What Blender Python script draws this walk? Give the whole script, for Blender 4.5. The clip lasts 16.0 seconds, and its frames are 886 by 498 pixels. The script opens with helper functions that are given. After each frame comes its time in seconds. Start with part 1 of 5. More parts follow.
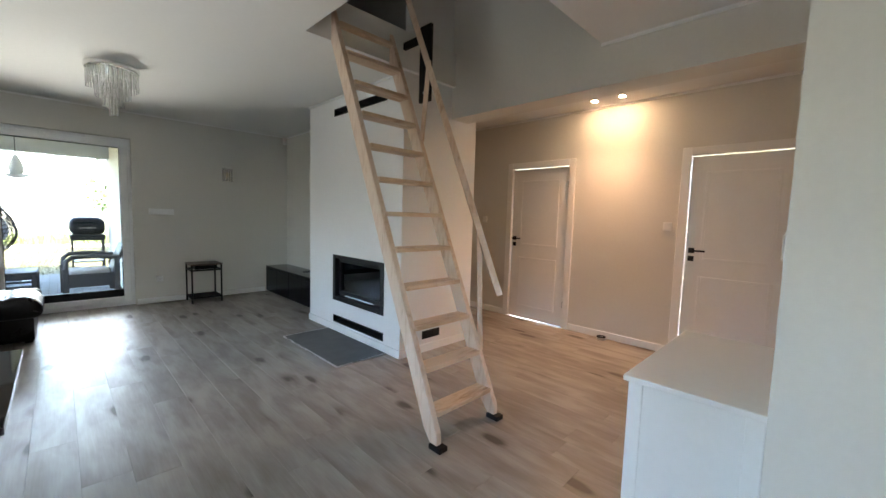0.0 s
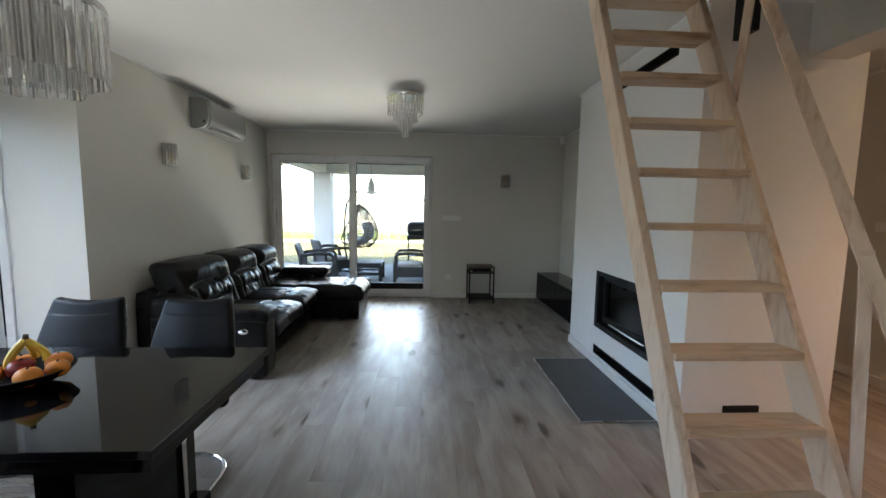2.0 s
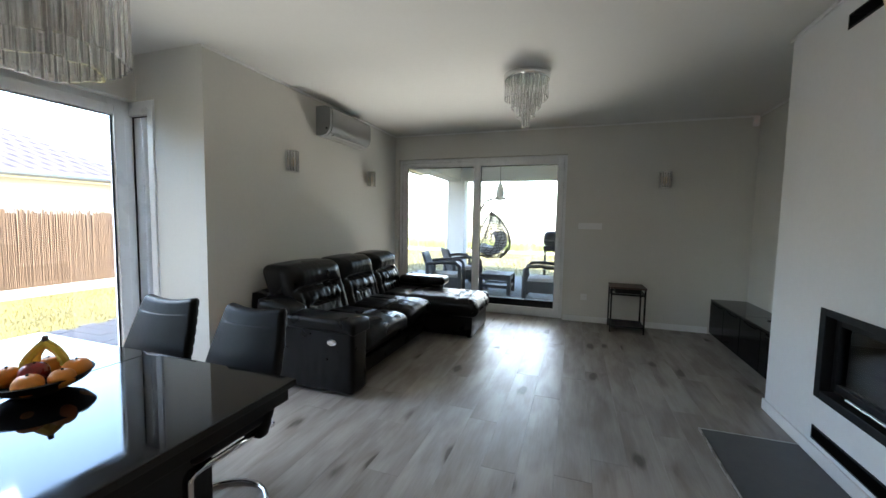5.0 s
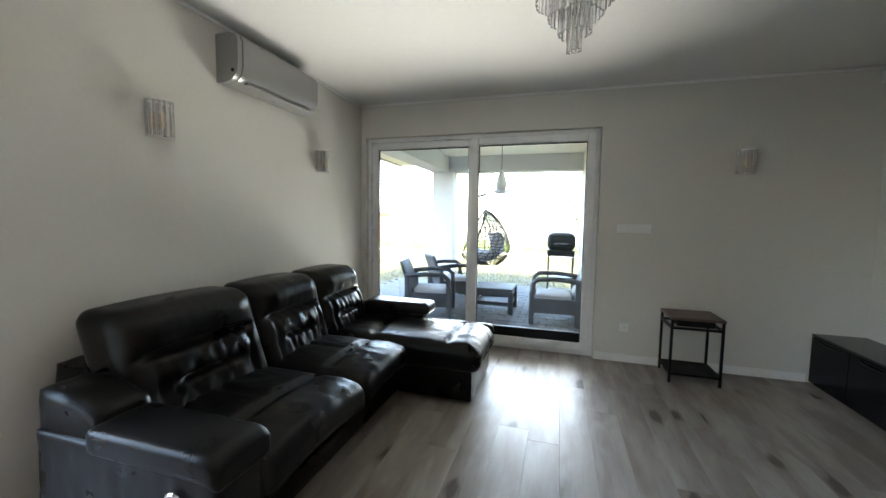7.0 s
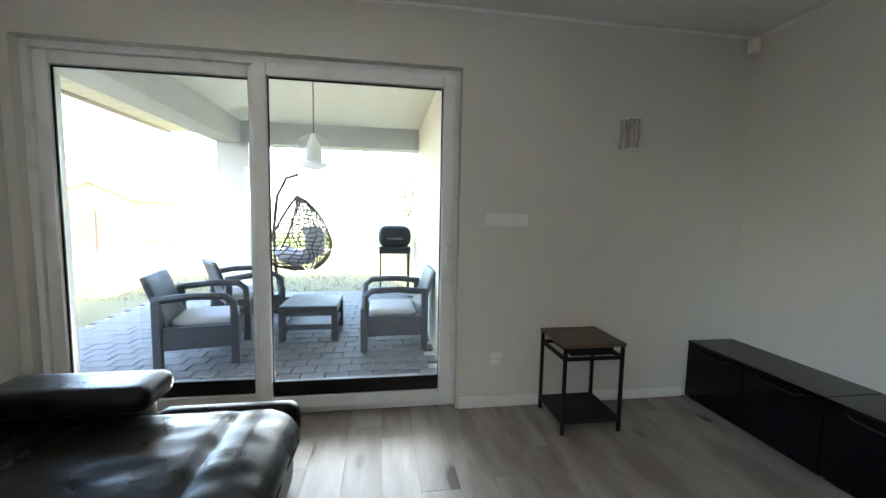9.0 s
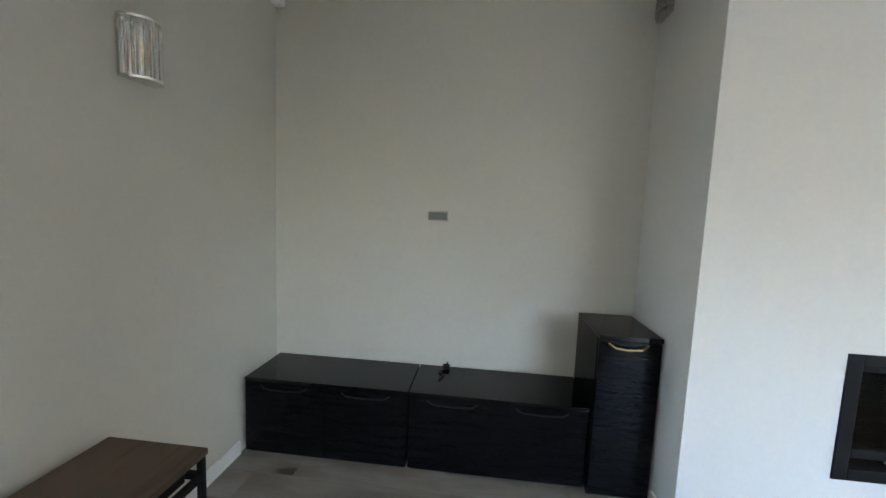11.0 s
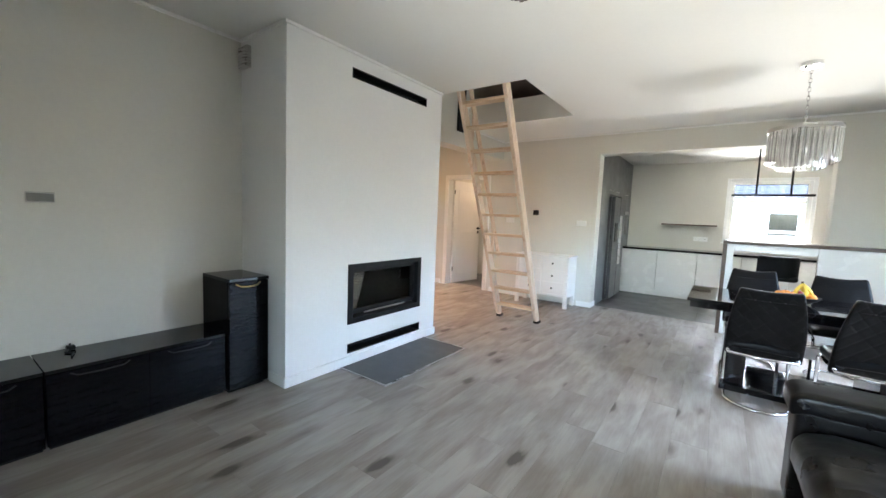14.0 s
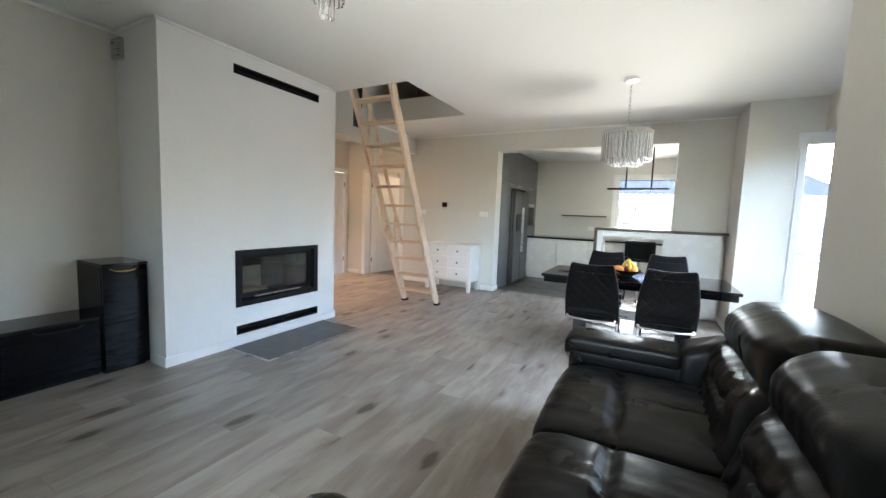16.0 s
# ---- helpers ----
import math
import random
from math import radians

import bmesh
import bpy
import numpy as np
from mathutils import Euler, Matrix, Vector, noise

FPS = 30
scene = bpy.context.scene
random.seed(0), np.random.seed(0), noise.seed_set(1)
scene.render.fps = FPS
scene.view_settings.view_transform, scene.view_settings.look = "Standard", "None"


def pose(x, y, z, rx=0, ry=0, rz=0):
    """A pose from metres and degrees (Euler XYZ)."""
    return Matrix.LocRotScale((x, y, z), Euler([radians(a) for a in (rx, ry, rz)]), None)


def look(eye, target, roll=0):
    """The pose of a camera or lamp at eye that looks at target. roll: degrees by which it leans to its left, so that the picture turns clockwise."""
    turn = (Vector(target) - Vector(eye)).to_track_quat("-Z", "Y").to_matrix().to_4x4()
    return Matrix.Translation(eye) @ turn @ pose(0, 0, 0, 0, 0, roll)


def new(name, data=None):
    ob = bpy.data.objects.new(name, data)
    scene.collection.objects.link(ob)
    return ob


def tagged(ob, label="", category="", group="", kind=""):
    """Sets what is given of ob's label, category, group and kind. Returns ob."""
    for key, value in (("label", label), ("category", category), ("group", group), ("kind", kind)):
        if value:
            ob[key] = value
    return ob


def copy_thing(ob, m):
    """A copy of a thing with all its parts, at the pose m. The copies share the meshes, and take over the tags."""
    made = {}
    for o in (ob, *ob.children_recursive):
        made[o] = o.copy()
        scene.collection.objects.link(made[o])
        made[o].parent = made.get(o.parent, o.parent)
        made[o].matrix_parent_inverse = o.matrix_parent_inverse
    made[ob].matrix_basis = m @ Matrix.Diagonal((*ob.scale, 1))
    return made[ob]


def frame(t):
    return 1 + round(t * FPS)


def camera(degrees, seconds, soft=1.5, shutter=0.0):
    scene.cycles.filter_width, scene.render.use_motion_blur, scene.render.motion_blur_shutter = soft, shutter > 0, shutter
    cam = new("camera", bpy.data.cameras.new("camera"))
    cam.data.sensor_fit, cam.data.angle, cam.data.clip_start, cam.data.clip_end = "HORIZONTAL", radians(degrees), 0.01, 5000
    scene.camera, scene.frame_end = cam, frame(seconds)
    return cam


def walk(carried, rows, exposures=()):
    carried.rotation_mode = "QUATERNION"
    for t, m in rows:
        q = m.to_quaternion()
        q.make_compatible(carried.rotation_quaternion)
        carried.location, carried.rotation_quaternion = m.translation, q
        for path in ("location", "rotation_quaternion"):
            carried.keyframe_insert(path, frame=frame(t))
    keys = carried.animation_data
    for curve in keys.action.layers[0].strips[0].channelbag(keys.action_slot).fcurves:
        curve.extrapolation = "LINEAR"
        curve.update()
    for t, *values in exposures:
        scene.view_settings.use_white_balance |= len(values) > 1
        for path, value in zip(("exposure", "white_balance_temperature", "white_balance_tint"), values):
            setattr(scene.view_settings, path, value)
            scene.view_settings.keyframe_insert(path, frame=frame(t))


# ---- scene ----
cam = camera(98.0, 16.0)
PATH = [
    (0, (-0.141, -0.243, 1.35), (1.268, 1.166, 1.184), 1.7),
    (0.2, (-0.069, -0.189, 1.349), (1.18, 1.365, 1.192), 1.7),
    (0.5, (-0.009, -0.089, 1.402), (1.032, 1.609, 1.221), 1.5),
    (1, (0.174, 0.046, 1.428), (0.866, 1.912, 1.233), 1.2),
    (1.5, (0.325, 0.161, 1.416), (0.704, 2.115, 1.22), 1.0),
    (2, (0.479, 0.289, 1.406), (0.575, 2.278, 1.213), 0.9),
    (2.5, (0.624, 0.372, 1.388), (0.464, 2.357, 1.206), 0.7),
    (3, (0.766, 0.431, 1.385), (0.394, 2.389, 1.209), 0.8),
    (3.5, (0.881, 0.476, 1.368), (0.354, 2.398, 1.207), 0.9),
    (4, (0.913, 0.533, 1.367), (0.294, 2.428, 1.211), 0.9),
    (4.2, (0.893, 0.571, 1.337), (0.253, 2.46, 1.192), 1.2),
    (6.3, (0.399, 1.972, 1.37), (-0.239, 3.862, 1.214), 0.7),
    (6.5, (0.364, 2.107, 1.359), (-0.26, 4.001, 1.204), 0.9),
    (7, (0.222, 2.466, 1.368), (-0.35, 4.376, 1.212), 0.9),
    (7.5, (0.094, 2.794, 1.353), (-0.41, 4.724, 1.2), 0.9),
    (8, (0.032, 3.146, 1.342), (-0.331, 5.107, 1.187), 0.9),
    (8.5, (0.078, 3.568, 1.345), (-0.043, 5.557, 1.181), 0.9),
    (9, (0.087, 3.993, 1.338), (0.393, 5.961, 1.157), 1.1),
    (9.5, (0.23, 4.389, 1.376), (1.03, 6.208, 1.15), 1.5),
    (10, (0.386, 4.771, 1.384), (1.772, 6.192, 1.143), 2.4),
    (10.2, (0.474, 4.871, 1.377), (2.047, 6.084, 1.146), 2.4),
    (12.3, (0.217, 5.703, 1.398), (1.889, 4.62, 1.22), 2.6),
    (12.5, (0.148, 5.77, 1.396), (1.757, 4.596, 1.221), 2.6),
    (13, (-0.021, 5.92, 1.379), (1.442, 4.567, 1.205), 2.5),
    (13.5, (-0.198, 5.976, 1.35), (1.109, 4.472, 1.181), 2.3),
    (14, (-0.452, 5.941, 1.334), (0.709, 4.323, 1.16), 2.3),
    (14.5, (-0.629, 5.916, 1.315), (0.412, 4.217, 1.137), 2.3),
    (15, (-0.789, 5.956, 1.259), (0.177, 4.214, 1.087), 2.0),
    (15.5, (-0.967, 5.962, 1.285), (-0.029, 4.205, 1.102), 2.1),
    (16, (-1.163, 5.933, 1.285), (-0.232, 4.172, 1.101), 2.1),
]
walk(cam, [(t, look(eye, target, roll)) for t, eye, target, roll in PATH], [(0.0, 5.1), (1.5, 4.75), (4.0, 4.5), (6.5, 5.1), (9.0, 5.35), (10.0, 5.6), (12.3, 6.0), (16.0, 5.6)])

# ---- world, sun ----
world = bpy.data.worlds.new("sky")
scene.world = world
world.use_nodes = True
wn = world.node_tree
sky = wn.nodes.new("ShaderNodeTexSky")
sky.sky_type = 'NISHITA'
sky.sun_disc = False
sky.sun_elevation = radians(48)
sky.sun_rotation = radians(160)
sky.dust_density = 2.5
wn.nodes["Background"].inputs[1].default_value = 0.15
wn.links.new(sky.outputs[0], wn.nodes["Background"].inputs[0])
sun = new("sun", bpy.data.lights.new("sun", 'SUN'))
sun.data.energy, sun.data.angle, sun.data.color = 2.0, radians(0.6), (1.0, 0.95, 0.86)
sun.matrix_world = look((6, -14, 18), (0, 0, 0))


def window_fill(name, m, w, h, watts, color, spread=64):
    """An added area lamp standing in for sky and ground light at an opening."""
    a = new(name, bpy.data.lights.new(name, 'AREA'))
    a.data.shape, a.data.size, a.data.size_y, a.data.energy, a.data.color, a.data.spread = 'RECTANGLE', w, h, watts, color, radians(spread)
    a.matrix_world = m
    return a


# fill lamps added at each opening: stand-ins for ground-bounced and sky light
window_fill("patio_ground_fill", look((-0.67, 6.72, 0.30), (-0.67, 5.72, 1.30)), 2.3, 0.4, 0.7, (1.0, 0.97, 0.88))
window_fill("patio_sky_fill", look((-0.67, 6.74, 0.70), (-0.67, 5.74, 0.25)), 2.3, 0.7, 0.32, (0.95, 0.97, 1.0), 68)
window_fill("bay_ground_fill", look((-2.98, 1.85, 0.30), (-1.98, 1.85, 1.30)), 2.5, 0.4, 0.30, (1.0, 0.98, 0.92))
# unseen fill lamp hung outside, high in front of the bay window
window_fill("bay_sky_fill", look((-5.2, 1.85, 4.3), (-1.4, 1.85, 0.4)), 3.6, 2.0, 4.5, (0.88, 0.94, 1.0))
window_fill("kitchen_ground_fill", look((-1.08, -2.93, 1.25), (-1.08, -1.93, 1.95)), 1.0, 0.3, 0.6, (1.0, 0.99, 0.97))
for y in (1.38, 1.67):
    a = new("hall_spot", bpy.data.lights.new("hall_spot", 'SPOT'))
    a.data.energy, a.data.color, a.data.spot_size, a.data.spot_blend, a.data.shadow_soft_size = 3.0, (1.0, 0.56, 0.32), radians(100), 1.0, 0.05
    a.matrix_world = look((4.04, y, 2.63), (3.4, y, 0))
# added lamp that brightens the vestibule behind the open door
a = new("vestibule_spot", bpy.data.lights.new("vestibule_spot", 'SPOT'))
a.data.energy, a.data.color, a.data.spot_size, a.data.spot_blend, a.data.shadow_soft_size = 0.6, (1.0, 0.80, 0.62), radians(150), 1.0, 0.05
a.matrix_world = look((3.3, -1.1, 2.63), (3.3, -1.1, 0))


# ---- materials ----
def mat(name, color, rough=0.5, metal=0.0, var=0.08, scale=6.0, bump=0.0, bscale=60.0, coat=0.0, spec=0.5, stretch=(1, 1, 1), fine=40.0):
    """A surface with colour variation at two scales and a fine relief."""
    m = bpy.data.materials.new(name)
    m.use_nodes = True
    n, l = m.node_tree.nodes, m.node_tree.links
    b = n["Principled BSDF"]
    b.inputs["Metallic"].default_value = metal
    b.inputs["Coat Weight"].default_value = coat
    b.inputs["Coat Roughness"].default_value = 0.04
    b.inputs["Specular IOR Level"].default_value = spec
    g = n.new("ShaderNodeNewGeometry")
    mp = n.new("ShaderNodeMapping")
    mp.inputs["Scale"].default_value = stretch
    l.new(g.outputs["Position"], mp.inputs[0])
    a, c = n.new("ShaderNodeTexNoise"), n.new("ShaderNodeTexNoise")
    a.inputs["Scale"].default_value, c.inputs["Scale"].default_value = scale, fine
    a.inputs["Detail"].default_value = c.inputs["Detail"].default_value = 4
    l.new(mp.outputs[0], a.inputs[0]); l.new(mp.outputs[0], c.inputs[0])
    ad = n.new("ShaderNodeMath"); ad.operation = 'ADD'
    l.new(a.outputs[0], ad.inputs[0]); l.new(c.outputs[0], ad.inputs[1])
    mr = n.new("ShaderNodeMapRange")
    mr.inputs[1].default_value, mr.inputs[2].default_value = 0.6, 1.4
    mr.inputs[3].default_value, mr.inputs[4].default_value = 1 - var, 1 + var
    l.new(ad.outputs[0], mr.inputs[0])
    mx = n.new("ShaderNodeVectorMath"); mx.operation = 'SCALE'
    mx.inputs[0].default_value = color
    l.new(mr.outputs[0], mx.inputs["Scale"])
    l.new(mx.outputs[0], b.inputs["Base Color"])
    rr = n.new("ShaderNodeMapRange")
    rr.inputs[1].default_value, rr.inputs[2].default_value = 0.3, 0.7
    rr.inputs[3].default_value, rr.inputs[4].default_value = max(0, rough - 0.06), min(1, rough + 0.06)
    l.new(a.outputs[0], rr.inputs[0]); l.new(rr.outputs[0], b.inputs["Roughness"])
    if bump:
        t = n.new("ShaderNodeTexNoise"); t.inputs["Scale"].default_value = bscale; t.inputs["Detail"].default_value = 5
        l.new(mp.outputs[0], t.inputs[0])
        bp = n.new("ShaderNodeBump"); bp.inputs["Strength"].default_value = bump; bp.inputs["Distance"].default_value = 0.01
        l.new(t.outputs[0], bp.inputs["Height"]); l.new(bp.outputs[0], b.inputs["Normal"])
    return m


def wood(name, dark, mid, light, along, rough=0.5, knots=0.5, piece=True, grain=1.0, kscale=1.0):
    """Grained wood; along is the axis of the grain."""
    m = bpy.data.materials.new(name)
    m.use_nodes = True
    n, l = m.node_tree.nodes, m.node_tree.links
    b = n["Principled BSDF"]
    g = n.new("ShaderNodeNewGeometry")
    o = n.new("ShaderNodeObjectInfo")
    off = n.new("ShaderNodeVectorMath"); off.operation = 'SCALE'; off.inputs[0].default_value = (13.1, 29.7, 7.3)
    l.new(o.outputs["Random"], off.inputs["Scale"])
    pos = n.new("ShaderNodeVectorMath"); pos.operation = 'ADD'
    l.new(g.outputs["Position"], pos.inputs[0]); l.new(off.outputs[0], pos.inputs[1])
    mp = n.new("ShaderNodeMapping")
    s = [13.0 * grain] * 3
    s[along] = 2.2 * grain
    mp.inputs["Scale"].default_value = s
    l.new(pos.outputs[0], mp.inputs[0])
    gr = n.new("ShaderNodeTexNoise"); gr.inputs["Scale"].default_value = 2.0; gr.inputs["Detail"].default_value = 7; gr.inputs["Distortion"].default_value = 0.6
    l.new(mp.outputs[0], gr.inputs[0])
    mp2 = n.new("ShaderNodeMapping")
    s2 = [4.0 * kscale] * 3
    s2[along] = 1.5 * kscale
    mp2.inputs["Scale"].default_value = s2
    l.new(pos.outputs[0], mp2.inputs[0])
    big = n.new("ShaderNodeTexNoise"); big.inputs["Scale"].default_value = 0.9; big.inputs["Detail"].default_value = 3
    l.new(mp2.outputs[0], big.inputs[0])
    vo = n.new("ShaderNodeTexVoronoi"); vo.inputs["Scale"].default_value = 1.0
    l.new(mp2.outputs[0], vo.inputs["Vector"])
    kn = n.new("ShaderNodeMapRange")
    kn.inputs[1].default_value, kn.inputs[2].default_value, kn.inputs[3].default_value, kn.inputs[4].default_value = 0.02, 0.24, 1, 0
    l.new(vo.outputs["Distance"], kn.inputs[0])
    gate = n.new("ShaderNodeMath"); gate.operation = 'GREATER_THAN'; gate.inputs[1].default_value = 0.38
    sep = n.new("ShaderNodeSeparateColor"); l.new(vo.outputs["Color"], sep.inputs[0]); l.new(sep.outputs[0], gate.inputs[0])
    kg = n.new("ShaderNodeMath"); kg.operation = 'MULTIPLY'; l.new(kn.outputs[0], kg.inputs[0]); l.new(gate.outputs[0], kg.inputs[1])
    kp = n.new("ShaderNodeMath"); kp.operation = 'MULTIPLY'; kp.inputs[1].default_value = knots; l.new(kg.outputs[0], kp.inputs[0])
    sm = n.new("ShaderNodeMath"); sm.operation = 'ADD'; l.new(gr.outputs[0], sm.inputs[0]); l.new(big.outputs[0], sm.inputs[1])
    if piece:
        rd = n.new("ShaderNodeMapRange"); rd.inputs[3].default_value, rd.inputs[4].default_value = -0.07, 0.07
        l.new(o.outputs["Random"], rd.inputs[0])
        s3 = n.new("ShaderNodeMath"); s3.operation = 'ADD'; l.new(sm.outputs[0], s3.inputs[0]); l.new(rd.outputs[0], s3.inputs[1]); sm = s3
    sb = n.new("ShaderNodeMath"); sb.operation = 'SUBTRACT'; l.new(sm.outputs[0], sb.inputs[0]); l.new(kp.outputs[0], sb.inputs[1])
    rmp = n.new("ShaderNodeValToRGB")
    e = rmp.color_ramp.elements
    e[0].position, e[0].color = 0.42, (*dark, 1)
    e[1].position, e[1].color = 1.35, (*light, 1)
    k = e.new(0.85); k.color = (*mid, 1)
    half = n.new("ShaderNodeMath"); half.operation = 'MULTIPLY'; half.inputs[1].default_value = 1.0
    l.new(sb.outputs[0], half.inputs[0]); l.new(half.outputs[0], rmp.inputs[0])
    e[-1].position = 1.0
    k.position = 0.78
    l.new(rmp.outputs[0], b.inputs["Base Color"])
    b.inputs["Roughness"].default_value = rough
    rr = n.new("ShaderNodeMapRange"); rr.inputs[3].default_value, rr.inputs[4].default_value = rough + 0.1, rough - 0.08
    l.new(gr.outputs[0], rr.inputs[0]); l.new(rr.outputs[0], b.inputs["Roughness"])
    bp = n.new("ShaderNodeBump"); bp.inputs["Strength"].default_value = 0.12; bp.inputs["Distance"].default_value = 0.004
    l.new(gr.outputs[0], bp.inputs["Height"]); l.new(bp.outputs[0], b.inputs["Normal"])
    return m


def oak_planks():
    """Limed grey oak boards along y: soft clouds, fine streaks and scattered dark knots, shifted from board to board."""
    m = bpy.data.materials.new("grey_oak_plank")
    m.use_nodes = True
    n, l = m.node_tree.nodes, m.node_tree.links
    b = n["Principled BSDF"]

    def calc(op, a, c, third=None):
        k = n.new("ShaderNodeMath"); k.operation = op
        for i, q in enumerate((a, c, third)):
            if q is None:
                continue
            if isinstance(q, (int, float)):
                k.inputs[i].default_value = q
            else:
                l.new(q, k.inputs[i])
        return k.outputs[0]

    def ranged(v, a, c, d, e):
        k = n.new("ShaderNodeMapRange"); k.interpolation_type = 'SMOOTHSTEP'
        for i, q in enumerate((a, c, d, e)):
            k.inputs[i + 1].default_value = q
        l.new(v, k.inputs[0])
        return k.outputs[0]
    g, o = n.new("ShaderNodeNewGeometry"), n.new("ShaderNodeObjectInfo")
    off = n.new("ShaderNodeVectorMath"); off.operation = 'SCALE'; off.inputs[0].default_value = (13.1, 29.7, 7.3)
    l.new(o.outputs["Random"], off.inputs["Scale"])
    pos = n.new("ShaderNodeVectorMath"); pos.operation = 'ADD'
    l.new(g.outputs["Position"], pos.inputs[0]); l.new(off.outputs[0], pos.inputs[1])

    def scaled(sx, sy):
        k = n.new("ShaderNodeMapping"); k.inputs["Scale"].default_value = (sx, sy, 1)
        l.new(pos.outputs[0], k.inputs[0])
        return k.outputs[0]

    def cloud(sx, sy, detail, dist=0.0):
        k = n.new("ShaderNodeTexNoise"); k.inputs["Scale"].default_value = 1.0; k.inputs["Detail"].default_value = detail; k.inputs["Distortion"].default_value = dist
        l.new(scaled(sx, sy), k.inputs[0])
        return k.outputs[0]
    big, mid, grain = cloud(6.0, 1.6, 3, 0.4), cloud(13, 3.0, 3, 0.6), cloud(110, 6, 3)
    vo = n.new("ShaderNodeTexVoronoi"); vo.inputs["Scale"].default_value = 1.0
    l.new(scaled(5.2, 2.1), vo.inputs["Vector"])
    sep = n.new("ShaderNodeSeparateColor"); l.new(vo.outputs["Color"], sep.inputs[0])
    gate = calc('GREATER_THAN', sep.outputs[0], 0.54)
    ragged = calc('ADD', vo.outputs["Distance"], calc('MULTIPLY', calc('SUBTRACT', mid, 0.5), 0.30))
    core = calc('MULTIPLY', calc('MULTIPLY', ranged(ragged, 0.07, 0.25, 1, 0), gate), 0.72)
    halo = calc('MULTIPLY', calc('MULTIPLY', ranged(ragged, 0.05, 0.48, 1, 0), gate), 0.24)
    v = calc('ADD', ranged(big, 0.32, 0.68, 0.84, 1.13), ranged(mid, 0.3, 0.7, -0.055, 0.05))
    v = calc('ADD', v, ranged(grain, 0.3, 0.7, -0.035, 0.035))
    v = calc('ADD', v, ranged(o.outputs["Random"], 0.0, 1.0, -0.05, 0.05))
    v = calc('SUBTRACT', calc('SUBTRACT', v, core), halo)
    tint = n.new("ShaderNodeValToRGB")
    e = tint.color_ramp.elements
    e[0].position, e[0].color = 0.25, (0.070, 0.056, 0.045, 1)
    e[1].position, e[1].color = 1.0, (0.345, 0.322, 0.296, 1)
    k = e.new(0.72); k.color = (0.225, 0.200, 0.176, 1)
    l.new(calc('MULTIPLY', v, 0.86), tint.inputs[0])
    l.new(tint.outputs[0], b.inputs["Base Color"])
    l.new(ranged(mid, 0.3, 0.7, 0.44, 0.34), b.inputs["Roughness"])
    bp = n.new("ShaderNodeBump"); bp.inputs["Strength"].default_value = 0.10; bp.inputs["Distance"].default_value = 0.003
    l.new(grain, bp.inputs["Height"]); l.new(bp.outputs[0], b.inputs["Normal"])
    return m


def glass(name, tint=(1, 1, 1), ior=1.45, rough=0.0):
    m = bpy.data.materials.new(name)
    m.use_nodes = True
    b = m.node_tree.nodes["Principled BSDF"]
    b.inputs["Base Color"].default_value = (*tint, 1)
    b.inputs["Roughness"].default_value = rough
    b.inputs["Transmission Weight"].default_value = 1
    b.inputs["IOR"].default_value = ior
    return m


def pane_glass():
    """Clear window glass: passes light straight, with a faint mirror image."""
    m = bpy.data.materials.new("window_glass")
    m.use_nodes = True
    n, l = m.node_tree.nodes, m.node_tree.links
    n.remove(n["Principled BSDF"])
    tr, gl, mx, fr = n.new("ShaderNodeBsdfTransparent"), n.new("ShaderNodeBsdfGlossy"), n.new("ShaderNodeMixShader"), n.new("ShaderNodeFresnel")
    tr.inputs[0].default_value = (0.96, 0.98, 0.97, 1)
    gl.inputs["Roughness"].default_value = 0.0
    fr.inputs[0].default_value = 1.45
    l.new(fr.outputs[0], mx.inputs[0]); l.new(tr.outputs[0], mx.inputs[1]); l.new(gl.outputs[0], mx.inputs[2])
    l.new(mx.outputs[0], n["Material Output"].inputs[0])
    return m


def emitter(name, color, strength):
    m = bpy.data.materials.new(name)
    m.use_nodes = True
    b = m.node_tree.nodes["Principled BSDF"]
    b.inputs["Emission Color"].default_value = (*color, 1)
    b.inputs["Emission Strength"].default_value = strength
    return m


M_WALL = mat("wall_paint", (0.67, 0.655, 0.61), 0.75, var=0.03, scale=1.5, bump=0.06, bscale=220)
M_BREAST = mat("white_wall_paint", (0.78, 0.78, 0.775), 0.75, var=0.025, scale=1.5, bump=0.06, bscale=220)
M_CEIL = mat("ceiling_paint", (0.74, 0.735, 0.71), 0.85, var=0.02, scale=1.2, bump=0.04, bscale=200)
M_TRIM = mat("white_trim", (0.82, 0.82, 0.81), 0.4, var=0.02)
M_DOOR = mat("white_lacquer", (0.82, 0.81, 0.79), 0.35, var=0.02)
M_PVC = mat("white_plastic_frame", (0.80, 0.81, 0.82), 0.3, var=0.02)
M_BLACK = mat("black_matt", (0.007, 0.007, 0.008), 0.5, var=0.2, spec=0.2)
M_GLOSS = mat("black_gloss", (0.004, 0.004, 0.005), 0.07, var=0.2, spec=0.35)
M_GLOSSW = mat("black_grained_gloss", (0.004, 0.004, 0.005), 0.12, var=0.5, scale=4, stretch=(1, 1, 14), spec=0.14, bump=0.03, bscale=30)
M_TABLE = mat("black_glass_top", (0.004, 0.004, 0.005), 0.03, var=0.1, spec=0.55)
M_LEATHER = mat("black_leather", (0.005, 0.005, 0.0055), 0.31, spec=0.19, var=0.1, scale=5, bump=0.10, bscale=160, fine=90)
M_LEATHER2 = mat("black_leatherette", (0.006, 0.006, 0.007), 0.36, spec=0.15, var=0.2, bump=0.15, bscale=180)
M_CHROME = mat("chrome", (0.75, 0.75, 0.76), 0.08, metal=1.0, var=0.03)
